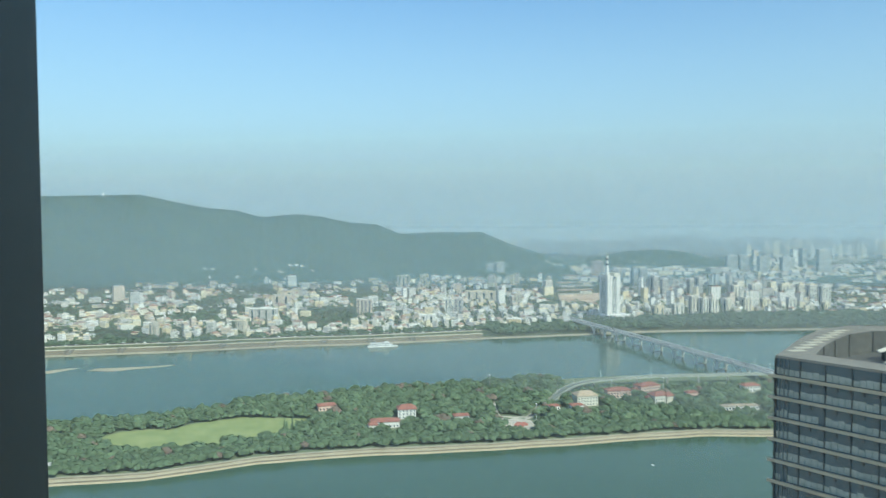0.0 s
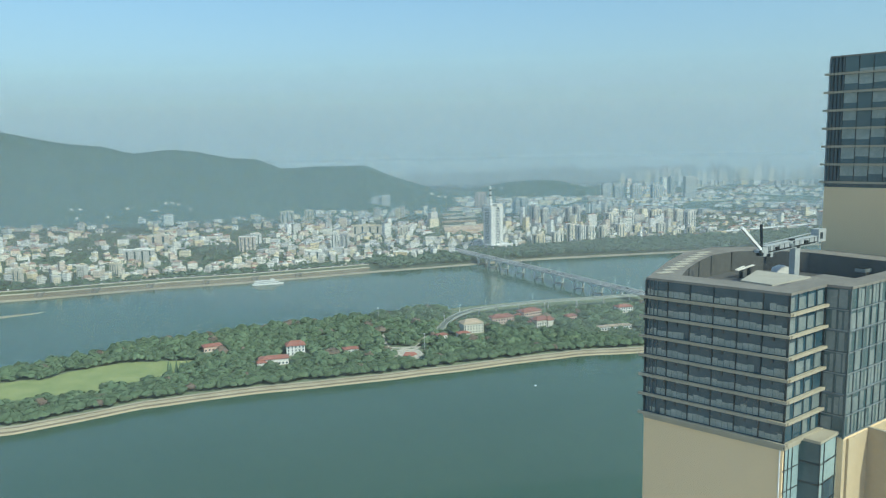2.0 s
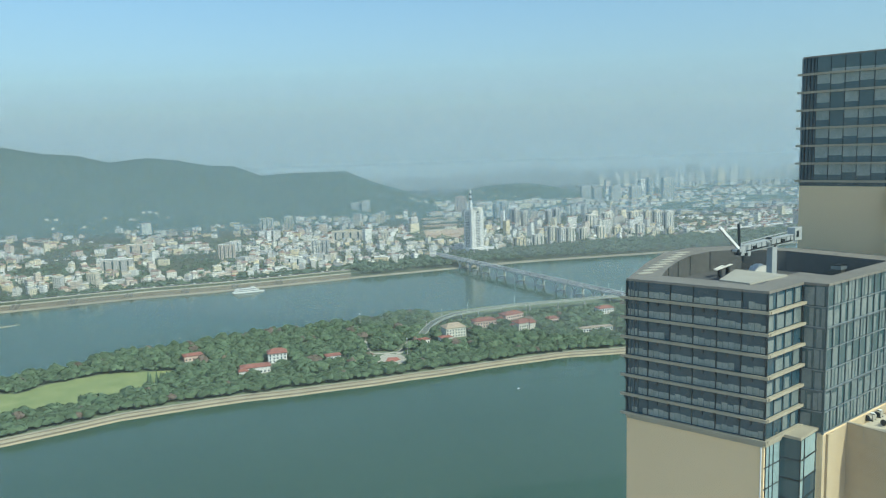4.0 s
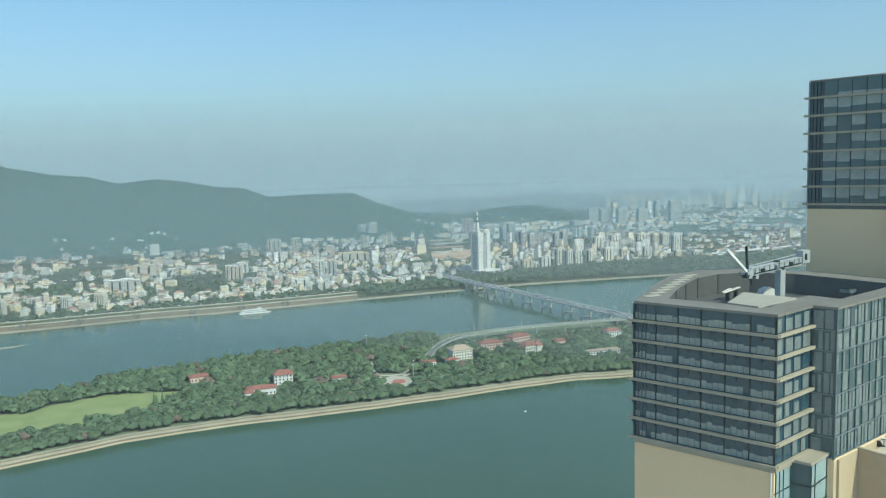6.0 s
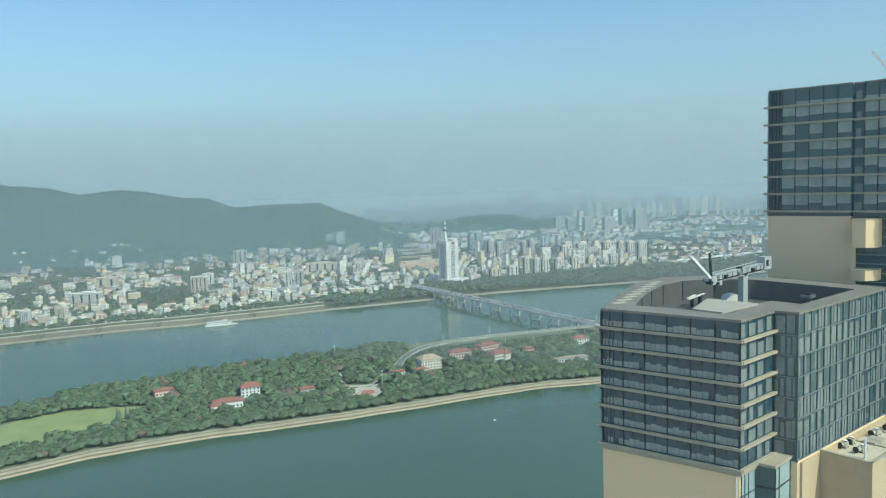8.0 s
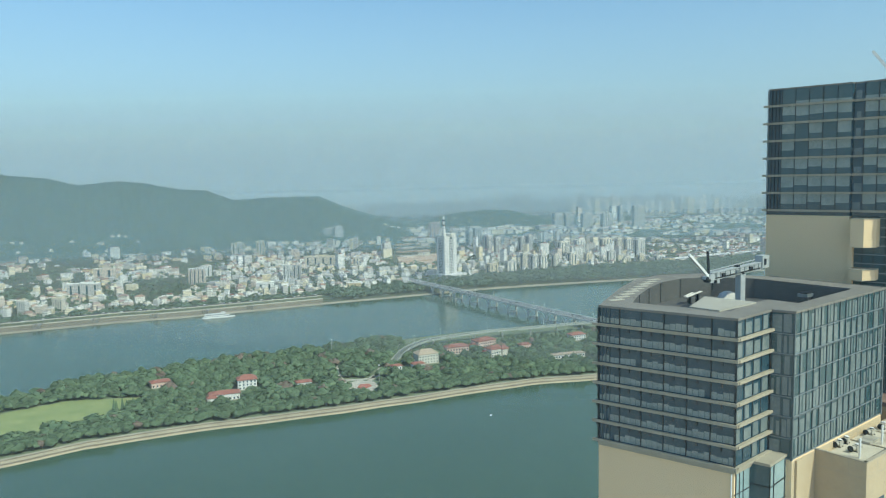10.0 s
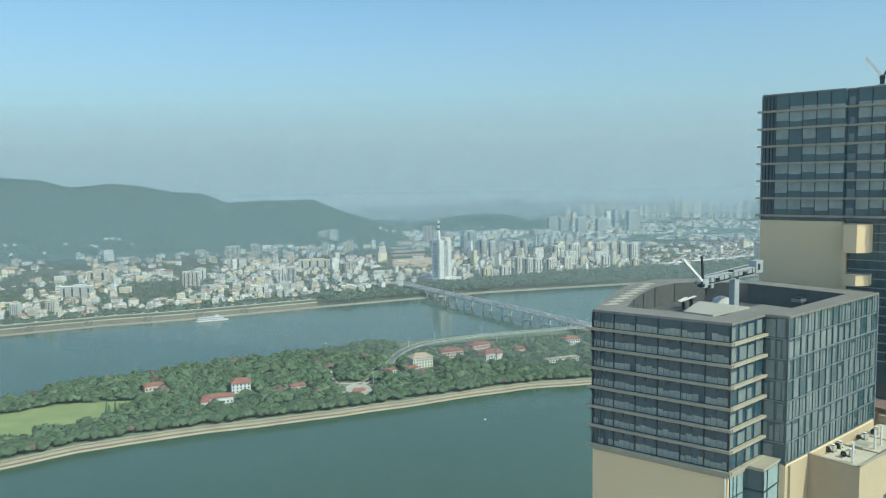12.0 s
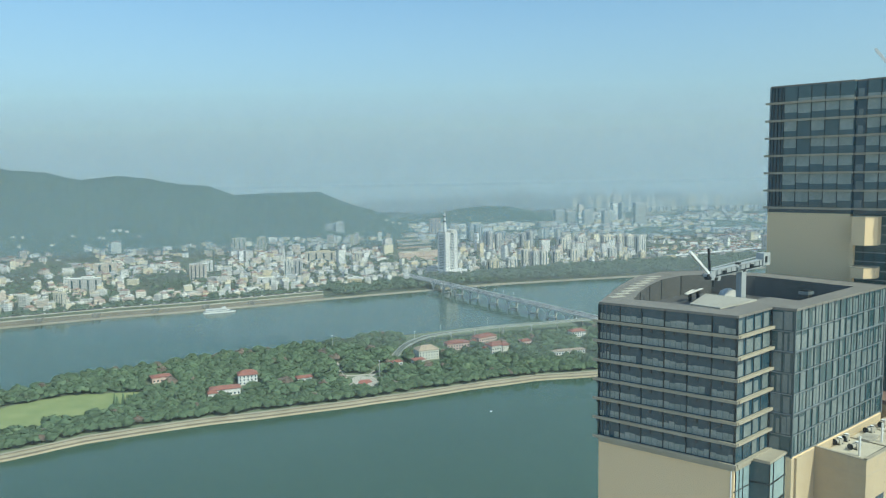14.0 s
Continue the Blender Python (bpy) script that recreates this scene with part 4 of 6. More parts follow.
def cleaning_crane(x, y, z, yaw, long_arm):
    """A roof crane for window cleaning: column, arm, counterweight, head and folded jibs."""
    t = thing("roof_crane", "grey window-cleaning crane standing on the roof", "crane", at=pose(x, y, z, 0, 0, yaw))
    part("base_plate", Shape().box(0, 0, 0, 2.0, 2.0, 0.3), STEEL, t)
    if long_arm:
        part("column", Shape().box(0, 0, 0.3, 1.9, 1.3, 7.3), STEEL, t)
        arm = part("arm", Shape().beam((-12.0, 0, 7.9), (8.2, 0, 8.5), 1.1, 1.35), STEEL, t, "long grey steel arm")
        part("flange", Shape().beam((-12.0, 0, 7.15), (8.2, 0, 7.75), 1.4, 0.16), STEEL, arm)
        part("flange", Shape().beam((-12.0, 0, 8.62), (8.2, 0, 9.22), 1.4, 0.16), STEEL, arm)
        for i in range(10):
            part("stiffener", Shape().box(-11 + 1.95 * i, -0.6, 7.25 + 0.06 * i, 0.16, 0.16, 1.3), FRAME_GREY, arm)
        part("cable_tray", Shape().beam((-11.0, -0.75, 7.5), (7.0, -0.75, 8.05), 0.18, 0.22), FRAME_DARK, arm)
        part("rail", Shape().beam((-12.0, 0.3, 9.0), (6.6, 0.3, 9.9), 0.14, 0.14), STEEL, arm)
        cab = part("counterweight", Shape().box(9.2, 0, 7.9, 3.0, 1.8, 2.8), STEEL, t, "grey machine box")
        part("hatch", Shape().box(8.8, -0.95, 8.6, 0.9, 0.12, 1.4), FRAME_DARK, cab)
        part("slew_ring", Shape().tube((0, 0, 7.3), (0, 0, 7.6), 0.9, 0.9, 14), FRAME_DARK, t)
        part("winch", Shape().tube((-1.6, -0.6, 9.0), (-1.6, 0.6, 9.0), 0.45, 0.45, 12), FRAME_DARK, t)
        hx, hz = -12.2, 7.9
        for i in range(9):
            part("post", Shape().beam((-10.4 + 2 * i, 0.3, 8.4 + 0.06 * i), (-10.4 + 2 * i, 0.3, 9.05 + 0.1 * i), 0.1, 0.1, (1, 0, 0)), STEEL, arm)
        for i in range(3):
            part("motor_box", Shape().box(-8 + 5.5 * i, -0.6, 7.5 + 0.2 * i, 1.1, 0.7, 0.8), FRAME_GREY if i % 2 else FRAME_DARK, arm)
        part("head", Shape().box(hx, 0, hz - 1.3, 1.3, 1.2, 1.9).box(hx + 2.2, 0, hz - 1.6, 1.0, 1.5, 2.4), STEEL, t)
        part("head_plate", Shape().box(hx - 1.2, 0, hz - 0.4, 1.6, 1.4, 0.5), STEEL, t)
        for s in (-0.65, 0.65):
            part("sheave", Shape().tube((hx - 1.7, s - 0.1, hz - 0.2), (hx - 1.7, s + 0.1, hz - 0.2), 0.4, 0.4, 12), FRAME_DARK, t)
        part("winch_motor", Shape().tube((hx + 1.0, -1.0, hz - 1.1), (hx + 1.0, -0.5, hz - 1.1), 0.35, 0.35, 10), FRAME_DARK, t)
        part("head_drum", Shape().tube((hx - 0.9, -0.6, hz - 0.7), (hx - 0.9, 0.6, hz - 0.7), 0.5, 0.5, 12), FRAME_DARK, t)
        part("jib", Shape().beam((hx - 0.4, 0, hz), (hx - 7.6, 0, hz + 5.2), 0.5, 0.55), WHITE_PAINT, t, "pale folded jib")
        part("jib", Shape().beam((hx - 0.3, 0, hz + 0.4), (hx - 0.8, 0, hz + 5.4), 0.4, 0.4, (1, 0, 0)), FRAME_DARK, t, "dark upright jib")
        part("hook_block", Shape().beam((hx + 1.2, 0, hz - 2.9), (hx + 1.2, 0, hz - 0.9), 0.3, 0.3, (1, 0, 0)), FRAME_DARK, t)
    else:
        part("column", Shape().box(0, 0, 0.3, 0.9, 0.9, 2.0), FRAME_DARK, t)
        part("jib", Shape().beam((0, 0, 2.0), (-3.4, 0, 6.6), 0.5, 0.6), WHITE_PAINT, t, "pale folded jib")
        part("jib", Shape().beam((0.2, 0, 2.0), (2.2, 0, 6.6), 0.35, 0.4), FRAME_DARK, t, "dark jib")
        part("head_drum", Shape().tube((0, -0.6, 1.8), (0, 0.6, 1.8), 0.6, 0.6, 12), FRAME_DARK, t)
        part("machine_box", Shape().box(2.2, 0, 0.3, 2.4, 1.6, 1.6), STEEL, t)
    return t


cleaning_crane(97.0, 146.5, TOP - 4.6, 27, True)
cleaning_crane(134.2, 147.6, 250.1, -40, False)


PANEL_WHITE = paint("white_sheeting", (0.66, 0.63, 0.56), (0.76, 0.73, 0.66), scale=0.8, fine=4, rough=0.8)


def deck_things():
    """Loose plant on the sunken deck."""
    t = thing("deck_trolley", "small grey trolley with a white drum on the deck", "trolley", at=pose(112, 144, TOP - 2.6, 0, 0, 25))
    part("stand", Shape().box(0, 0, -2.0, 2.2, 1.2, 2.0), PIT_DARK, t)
    part("body", Shape().box(0, 0, 0, 4.6, 2.2, 0.7), FRAME_GREY, t)
    part("lid", Shape().box(-0.4, 0, 0.7, 3.2, 1.8, 0.25), FRAME_DARK, t)
    part("drum", Shape().tube((2.2, -0.7, 0.6), (2.2, 0.7, 0.6), 0.6, 0.6, 12), WHITE_PAINT, t, "white drum")
    part("bar", Shape().beam((2.6, 0, 0.4), (5.2, 0, 0.3), 0.2, 0.2), LEDGE, t)
    s = thing("crumpled_sheet", "crumpled white sheet over plant on the deck", "tarpaulin", at=pose(98.8, 154.0, TOP - 4.6))
    bm = Shape()
    pts = {}
    for i in range(9):
        for j in range(7):
            pts[i, j] = (-1.8 + 0.45 * i, -1.3 + 0.42 * j, max(0.05, 2.3 - 0.10 * (i - 4) ** 2 + 0.8 * noise.noise((i * 0.7, j * 0.8, 4.0))))
    for i in range(8):
        for j in range(6):
            bm.face([pts[i, j], pts[i + 1, j], pts[i + 1, j + 1], pts[i, j + 1]])
    for j in range(6):
        for i, flip in ((0, 1), (8, 0)):
            q = [pts[i, j], pts[i, j + 1], (*pts[i, j + 1][:2], 0), (*pts[i, j][:2], 0)]
            bm.face(q if flip else q[::-1])
    for i in range(8):
        for j, flip in ((0, 0), (6, 1)):
            q = [pts[i, j], pts[i + 1, j], (*pts[i + 1, j][:2], 0), (*pts[i, j][:2], 0)]
            bm.face(q if flip else q[::-1])
    part("sheet", bm, PANEL_WHITE, s)
    b = thing("pale_boards", "pale boards lying on a dark stand on the deck", "boards", at=pose(89.8, 153.4, TOP - 4.6, 0, 0, 30))
    part("stand", Shape().box(-1.6, 0.1, 0, 0.5, 0.7, 1.9).box(1.8, 0.1, 0, 0.5, 0.7, 2.15), FRAME_DARK, b)
    part("board", Shape().beam((-3.4, 0, 1.85), (3.4, 0, 2.4), 0.7, 0.14), PANEL_WHITE, b)
    part("board", Shape().beam((-3.4, 0.3, 2.0), (0.4, 0.5, 2.42), 0.5, 0.12), PANEL_WHITE, b)


deck_things()

# ---- bridge and ramp ----
CONCRETE_ROAD = paint("worn_road", (0.085, 0.080, 0.072), (0.13, 0.122, 0.11), scale=0.05, fine=0.6, rough=0.95, spec=0.1)
BRIDGE_WHITE = paint("bridge_white", (0.74, 0.72, 0.67), (0.82, 0.80, 0.75), scale=0.2, fine=1.5, rough=0.8)
BA, BB = Vector((512.0, 806.0)), Vector((240.0, 1586.0))
BW = (BB - BA).normalized()
BN = Vector((BW.y, -BW.x))


def bridge_at(y):
    return BA + (BB - BA) * ((y - BA.y) / (BB.y - BA.y))


def bridge():
    t = thing("river_bridge", "long pale concrete road bridge on white splayed piers", "bridge")
    deck = Shape()
    q = [BA + BN * 10, BB + BN * 10, BB - BN * 10, BA - BN * 10]
    deck.prism([tuple(p) for p in q], 14.8, 15.8)
    part("deck", deck, CONCRETE, t, "pale concrete deck")
    part("carriageway", Shape().prism([tuple(p) for p in (BA + BN * 8.6, BB + BN * 8.6, BB - BN * 8.6, BA - BN * 8.6)], 15.8, 15.9), CONCRETE_ROAD, t, "grey asphalt carriageway")
    for s in (-9.8, 9.8):
        a, b = BA + BN * s, BB + BN * s
        rail = part("railing", Shape().beam((*a, 16.9), (*b, 16.9), 1.1, 0.6), BRIDGE_WHITE, t, "white railing")
        part("kerb", Shape().beam((*a, 16.0), (*b, 16.0), 0.6, 0.6), BRIDGE_WHITE, rail)
        part("fascia", Shape().beam((*(BA + BN * s * 1.03), 14.7), (*(BB + BN * s * 1.03), 14.7), 0.3, 1.0), BRIDGE_WHITE, t, "white deck edge")
    for s in (-4.7, 4.7):
        part("lane_barrier", Shape().beam((*(BA + BN * s), 16.1), (*(BB + BN * s), 16.1), 0.35, 0.5), BRIDGE_WHITE, t, "white lane barrier")
    part("median", Shape().beam((*BA, 16.3), (*BB, 16.3), 0.9, 0.9), BRIDGE_WHITE, t)
    for y in (1043, 1087, 1132, 1185, 1240, 1298, 1349, 1388, 1425):
        c = bridge_at(y + 28)
        pier = part("pier", Shape().prism([tuple(c + BN * a + BW * b) for a, b in ((9.8, -1.6), (10.6, 0), (9.8, 1.6), (-9.8, 1.6), (-10.6, 0), (-9.8, -1.6))], -3, 0.7), BRIDGE_WHITE, t, "white splayed pier")
        for s in (-8.6, 8.6):
            p = c + BN * s
            part("stem", Shape().prism([tuple(p + BN * (1.3 * math.cos(k * math.pi / 4)) + BW * (2.3 * math.sin(k * math.pi / 4))) for k in range(8)], 0.7, 5.2), BRIDGE_WHITE, pier)
            for d in (-1, 1):
                arm = Shape()
                way = [(p + BW * d * 10.5 * u ** 1.5, 4.2 + 9.8 * (1 - (1 - u) ** 1.5)) for u in (0, 0.2, 0.4, 0.6, 0.8, 1.0)]
                for k, ((pa, za), (pb, zb)) in enumerate(zip(way, way[1:])):
                    arm.beam((*pa, za), (*pb, zb), 2.2 - 0.1 * k, 3.0 - 0.34 * k)
                part("arm", arm, BRIDGE_WHITE, pier)
    for y in (960, 900, 850):
        c = bridge_at(y)
        for s in (-7, 7):
            part("column", Shape().tube((*(c + BN * s), 3), (*(c + BN * s), 14.2), 1.1, 1.1, 10), CONCRETE, t)
    return t


bridge()
RAMP_CONCRETE = paint("ramp_concrete", (0.31, 0.335, 0.295), (0.40, 0.425, 0.38), scale=0.08, fine=0.9, rough=0.9)
RAMP_ROAD = paint("pale_ramp_road", (0.15, 0.168, 0.148), (0.21, 0.228, 0.205), scale=0.05, fine=0.6, rough=0.95, spec=0.1)
RAMP = [(437, 1017, 15.0), (395, 1015, 14.6), (357, 1012, 14.2), (314, 1009, 14.0), (271, 1005, 13.8), (228, 995, 13.4), (200, 989, 12.6), (178, 981, 11.8), (160, 968, 10.4), (146, 953, 8.8), (134, 933, 6.8), (125, 912, 5.0), (119, 890, 4.05)]


def ramp_road():
    t = thing("bridge_ramp", "curved pale concrete ramp from the bridge down to the island", "ramp")
    pts = []
    for (a, b) in zip(RAMP, RAMP[1:]):
        for k in range(4):
            pts.append(Vector(a).lerp(Vector(b), k / 4))
    pts.append(Vector(RAMP[-1]))
    side = []
    for i, p in enumerate(pts):
        d = (pts[min(i + 1, len(pts) - 1)] - pts[max(i - 1, 0)])
        side.append(Vector((d.y, -d.x, 0)).normalized())
    for name, o0, o1, z0, z1, mat in (("deck", -4.6, 4.6, -1.5, 0, RAMP_CONCRETE), ("carriageway", -3.8, 3.8, 0.0, 0.08, RAMP_ROAD), ("kerb", -4.6, -4.1, 0, 1.0, RAMP_CONCRETE), ("kerb", 4.1, 4.6, 0, 1.0, RAMP_CONCRETE)):
        s = Shape()
        for (p, n), (q, m) in zip(zip(pts, side), list(zip(pts, side))[1:]):
            c = [p + n * o0, p + n * o1, q + m * o1, q + m * o0]
            lo, hi = [(v.x, v.y, v.z + z0) for v in c], [(v.x, v.y, v.z + z1) for v in c]
            s.face(hi).face(lo[::-1]).face([lo[0], hi[0], hi[3], lo[3]]).face([lo[1], lo[2], hi[2], hi[1]])
        part(name, s, mat, t)
    for i in range(2, len(pts) - 14, 4):
        p = pts[i]
        part("column", Shape().tube((p.x, p.y, 3), (p.x, p.y, p.z - 1.4), 1.0, 1.0, 10), CONCRETE, t)
    return t


ramp_road()


def street_lamp():
    t = thing("street_lamp", "slim pale street lamp with two arms", "street lamp", group="bridge lamps", at=pose(0, 0, 0))
    part("pole", Shape().tube((0, 0, 0), (0, 0, 10), 0.22, 0.14, 6), WHITE_PAINT, t)
    for s in (-1, 1):
        arm = part("arm", Shape().beam((0, 0, 9.9), (s * 1.2, 0, 10.3), 0.12, 0.12), WHITE_PAINT, t)
        part("lamp_head", Shape().box(s * 1.3, 0, 10.2, 0.6, 0.3, 0.2), WHITE_PAINT, arm)
    return t


first = street_lamp()
lamp_spots = []
for k in range(24):
    p = bridge_at(860 + 27 * k)
    lamp_spots.append((p.x, p.y, 16.7))
for k in range(2, 12, 2):
    x, y, z = RAMP[k]
    lamp_spots.append((x, y + 4.3, z + 0.9))
for i, (x, y, z) in enumerate(lamp_spots):
    if i == 0:
        first.matrix_basis = pose(x, y, z, 0, 0, 20)
    else:
        copy_thing(first, pose(x, y, z, 0, 0, 20))



def car_kind(colour, label, group="cars on the bridge"):
    t = thing("car", label, "car", group)
    part("body", Shape().box(0, 0, 0.35, 4.5, 1.8, 0.75).box(-0.2, 0, 1.1, 2.5, 1.6, 0.55), colour, t)
    part("window", Shape().box(-0.2, 0, 1.15, 2.6, 1.5, 0.4), GLASS, t)
    for sx in (-1.4, 1.4):
        for sy in (-0.8, 0.8):
            part("wheel", Shape().tube((sx, sy - 0.12, 0.33), (sx, sy + 0.12, 0.33), 0.33, 0.33, 10), FRAME_DARK, t)
    return t


car_cols = [(WHITE_PAINT, "white car on the bridge road"), (STEEL, "grey car on the bridge road"), (FRAME_DARK, "dark car on the bridge road")]
car_first = [car_kind(*c) for c in car_cols]
crng = random.Random(3)
for i in range(58):
    k, p = (i if i < 3 else crng.choice((0, 0, 0, 1, 2))), bridge_at(845 + 12.6 * i + crng.uniform(-6, 6)) + BN * crng.choice((-6.8, -2.6, 2.6, 6.8))
    m = pose(p.x, p.y, 15.9, 0, 0, math.degrees(math.atan2(BW.y, BW.x)))
    if i < 3:
        car_first[k].matrix_basis = m
    else:
        copy_thing(car_first[k], m)

road_cars = [car_kind(c, w + " car on the riverside road", "cars on the riverside road") for c, w in ((WHITE_PAINT, "white"), (STEEL, "silver grey"))]
for i in range(44):
    x = -780 + 19.2 * i + crng.uniform(-7, 7)
    k, lane = (i if i < 2 else crng.choice((0, 0, 1))), crng.choice((50, 53.5, 58, 61))
    slant = math.degrees(math.atan2(along(WEST, x + 5) - along(WEST, x - 5), 10))
    m = pose(x, along(WEST, x) + lane, 9.4 + 0.2 * (lane - 44) / 22, 0, 0, slant)
    if i < 2:
        road_cars[k].matrix_basis = m
    else:
        copy_thing(road_cars[k], m)
# ---- the island's houses ----
def hall(x, y, yaw, w, d, h, roof, wall, label, wings=(), group=""):
    """A hall with storeys of windows, a hipped roof and lower wings."""
    t = thing("island_house", label, "house", group, at=pose(x, y, 3.8, 0, 0, yaw))
    part("wall", Shape().box(0, 0, 0, w, d, h), wall, t)
    part("roof", Shape().hip(0, 0, h, w, d, h * 0.42, over=1.0), roof, t)
    part("plinth", Shape().box(0, 0, 0, w + 0.5, d + 0.5, 0.7), PAVING, t)
    rows = max(1, int(h / 3.6))
    for r in range(rows):
        for i in range(int(w / 3.4)):
            wx = -w / 2 + (i + 0.5) * w / int(w / 3.4)
            win = part("window", Shape().box(wx, -d / 2 - 0.02, 1.3 + 3.5 * r, 1.6, 0.16, 1.9), GLASS, t, "dark window")
            part("sill", Shape().box(wx, -d / 2 - 0.1, 1.1 + 3.5 * r, 2.0, 0.35, 0.18), WHITE_PAINT, win)
    for i, (wx, wy, ww, wd, wh) in enumerate(wings):
        wing = part("wing", Shape().box(wx, wy, 0, ww, wd, wh), wall, t)
        part("wing_roof", Shape().hip(wx, wy, wh, ww, wd, wh * 0.5, over=0.8), roof, wing)
    return t


ROOF_VIVID = paint("red_tiles", (0.26, 0.105, 0.08), (0.33, 0.15, 0.115), scale=0.3, fine=2, rough=0.85)
ROOF_TAN = paint("tan_tiles", (0.36, 0.29, 0.21), (0.44, 0.36, 0.27), scale=0.3, fine=2, rough=0.85)
PLASTER = paint("cream_plaster", (0.62, 0.59, 0.50), (0.72, 0.69, 0.60), scale=0.3, fine=2, rough=0.85)
PLASTER_W = paint("white_plaster", (0.70, 0.69, 0.66), (0.78, 0.77, 0.74), scale=0.3, fine=2, rough=0.85)
PLASTER_P = paint("pink_plaster", (0.62, 0.44, 0.36), (0.70, 0.52, 0.44), scale=0.3, fine=2, rough=0.85)
HOUSES = [(-71, 797, 8, 30, 13, 7), (-50, 834, 8, 20, 14, 11), (161, 893, 12, 26, 18, 12), (147, 872, 12, 14, 10, 5), (208, 930, 8, 30, 13, 9), (252, 902, 20, 22, 16, 10), (252, 958, 24, 30, 16, 9),
          (11, 827, 10, 16, 10, 5), (336, 868, 6, 44, 8, 5), (385, 960, 10, 22, 12, 8), (-146, 868, 20, 20, 12, 6), (-372, 655, 10, 26, 12, 5), (120, 868, 20, 12, 9, 5), (300, 930, 15, 14, 10, 6)]
hall(*HOUSES[0], ROOF_VIVID, PLASTER_W, "white island hall with a red hipped roof", [(-13, -6, 9, 9, 5)])
hall(*HOUSES[1], ROOF_VIVID, PLASTER_W, "white three-storey island house with a red hipped roof")
hall(*HOUSES[2], ROOF_TAN, PLASTER, "cream island hall with a broad tan hipped roof")
hall(*HOUSES[3], ROOF_VIVID, PLASTER_W, "small white island house with a red roof")
hall(*HOUSES[4], ROOF_VIVID, PLASTER_P, "long pink island hall with a red roof")
hall(*HOUSES[5], ROOF_VIVID, PLASTER, "cream island house with red roofs", [(9, -5, 9, 10, 9), (-12, 3, 9, 10, 6)])
hall(*HOUSES[6], ROOF_VIVID, PLASTER_P, "pink island house with a large red roof", [(-16, 0, 12, 9, 5)])
hall(*HOUSES[7], ROOF_VIVID, PLASTER_W, "small island pavilion with a red roof")
hall(*HOUSES[8], ROOF_TAN, PLASTER_W, "long low white island building")
hall(*HOUSES[9], ROOF_VIVID, PLASTER_W, "white island house with a red roof by the bridge")
hall(*HOUSES[10], ROOF_VIVID, PLASTER_P, "small brownish island house among trees")
hall(*HOUSES[11], ROOF_FLAT, PLASTER_W, "low white building near the shore walk")
hall(*HOUSES[12], ROOF_VIVID, PLASTER_W, "small white island house with a red roof")
hall(*HOUSES[13], ROOF_VIVID, PLASTER_P, "small pink island house with a red roof")

# ---- the town across the river: landmarks ----
def white_tower():
    t = thing("white_tower_block", "tall white tower block with dark window bands and a mast", "building", at=pose(349, 1640, 6, 0, 0, 29))
    w, d, h = 36, 26, 92
    part("body", Shape().box(0, 0, 0, w, d, h), BRIDGE_WHITE, t, "creamy white tower body")
    part("crown", Shape().box(9, 0, h, 15, d - 2, 7).box(-12, 0, h, 8, d - 4, 3), PLASTER, t)
    part("podium", Shape().box(8, -4, 0, 60, 40, 9), PLASTER_W, t)
    for k in range(22):
        z = 12 + 3.6 * k
        part("window_band", Shape().box(1.5, -d / 2 - 0.1, z, 12, 0.5, 1.5), GLASS, t, "dark window band")
        part("window_band", Shape().box(-w / 2 - 0.1, 0, z, 0.5, 15, 1.3), GLASS, t, "dark window band")
    for x in (-16.0, -9.5, 9.5, 16.0):
        part("pilaster", Shape().box(x, -d / 2 - 0.3, 9, 1.4, 0.9, h - 6), PLASTER_W, t)
    part("roof_slot", Shape().box(2, -d / 2 + 0.2, h - 5, 5, 1.6, 5.2), GLASS, t, "dark slot under the roof")
    part("mast_tower", Shape().box(-8, 0, h, 6, 6, 18), PLASTER_W, t)
    mast = part("mast", Shape().tube((-8, 0, h + 18), (-8, 0, h + 46), 2.8, 2.0, 10), WHITE_PAINT, t, "white mast")
    for z in (h + 24, h + 35):
        part("mast_band", Shape().tube((-8, 0, z), (-8, 0, z + 4), 3.1, 3.0, 10), FRAME_DARK, mast)
    return t


white_tower()


def block(x, y, w, d, h, yaw, wall, label, strips_n=3, group=""):
    """A tall housing block: body, dark recessed window strips, roof house."""
    t = thing("housing_block", label, "building", group, at=pose(x, y, 5, 0, 0, yaw))
    part("body", Shape().box(0, 0, 0, w, d, h), wall, t)
    for i in range(strips_n):
        sx = -w / 2 + (i + 0.5) * w / strips_n
        part("window_strip", Shape().box(sx, -d / 2 - 0.05, 3, w / strips_n * 0.2, 0.5, h - 6), GLASS_MID, t, "dark window strip")
    part("window_strip", Shape().box(-w / 2 - 0.05, 0, 3, 0.5, d * 0.2, h - 6), GLASS_MID, t, "dark window strip")
    part("roof_house", Shape().box(w * 0.1, 0, h, w * 0.4, d * 0.5, 3.5), wall, t)
    part("parapet", Shape().box(0, 0, h, w + 0.4, d + 0.4, 0.9), wall, t)
    return t


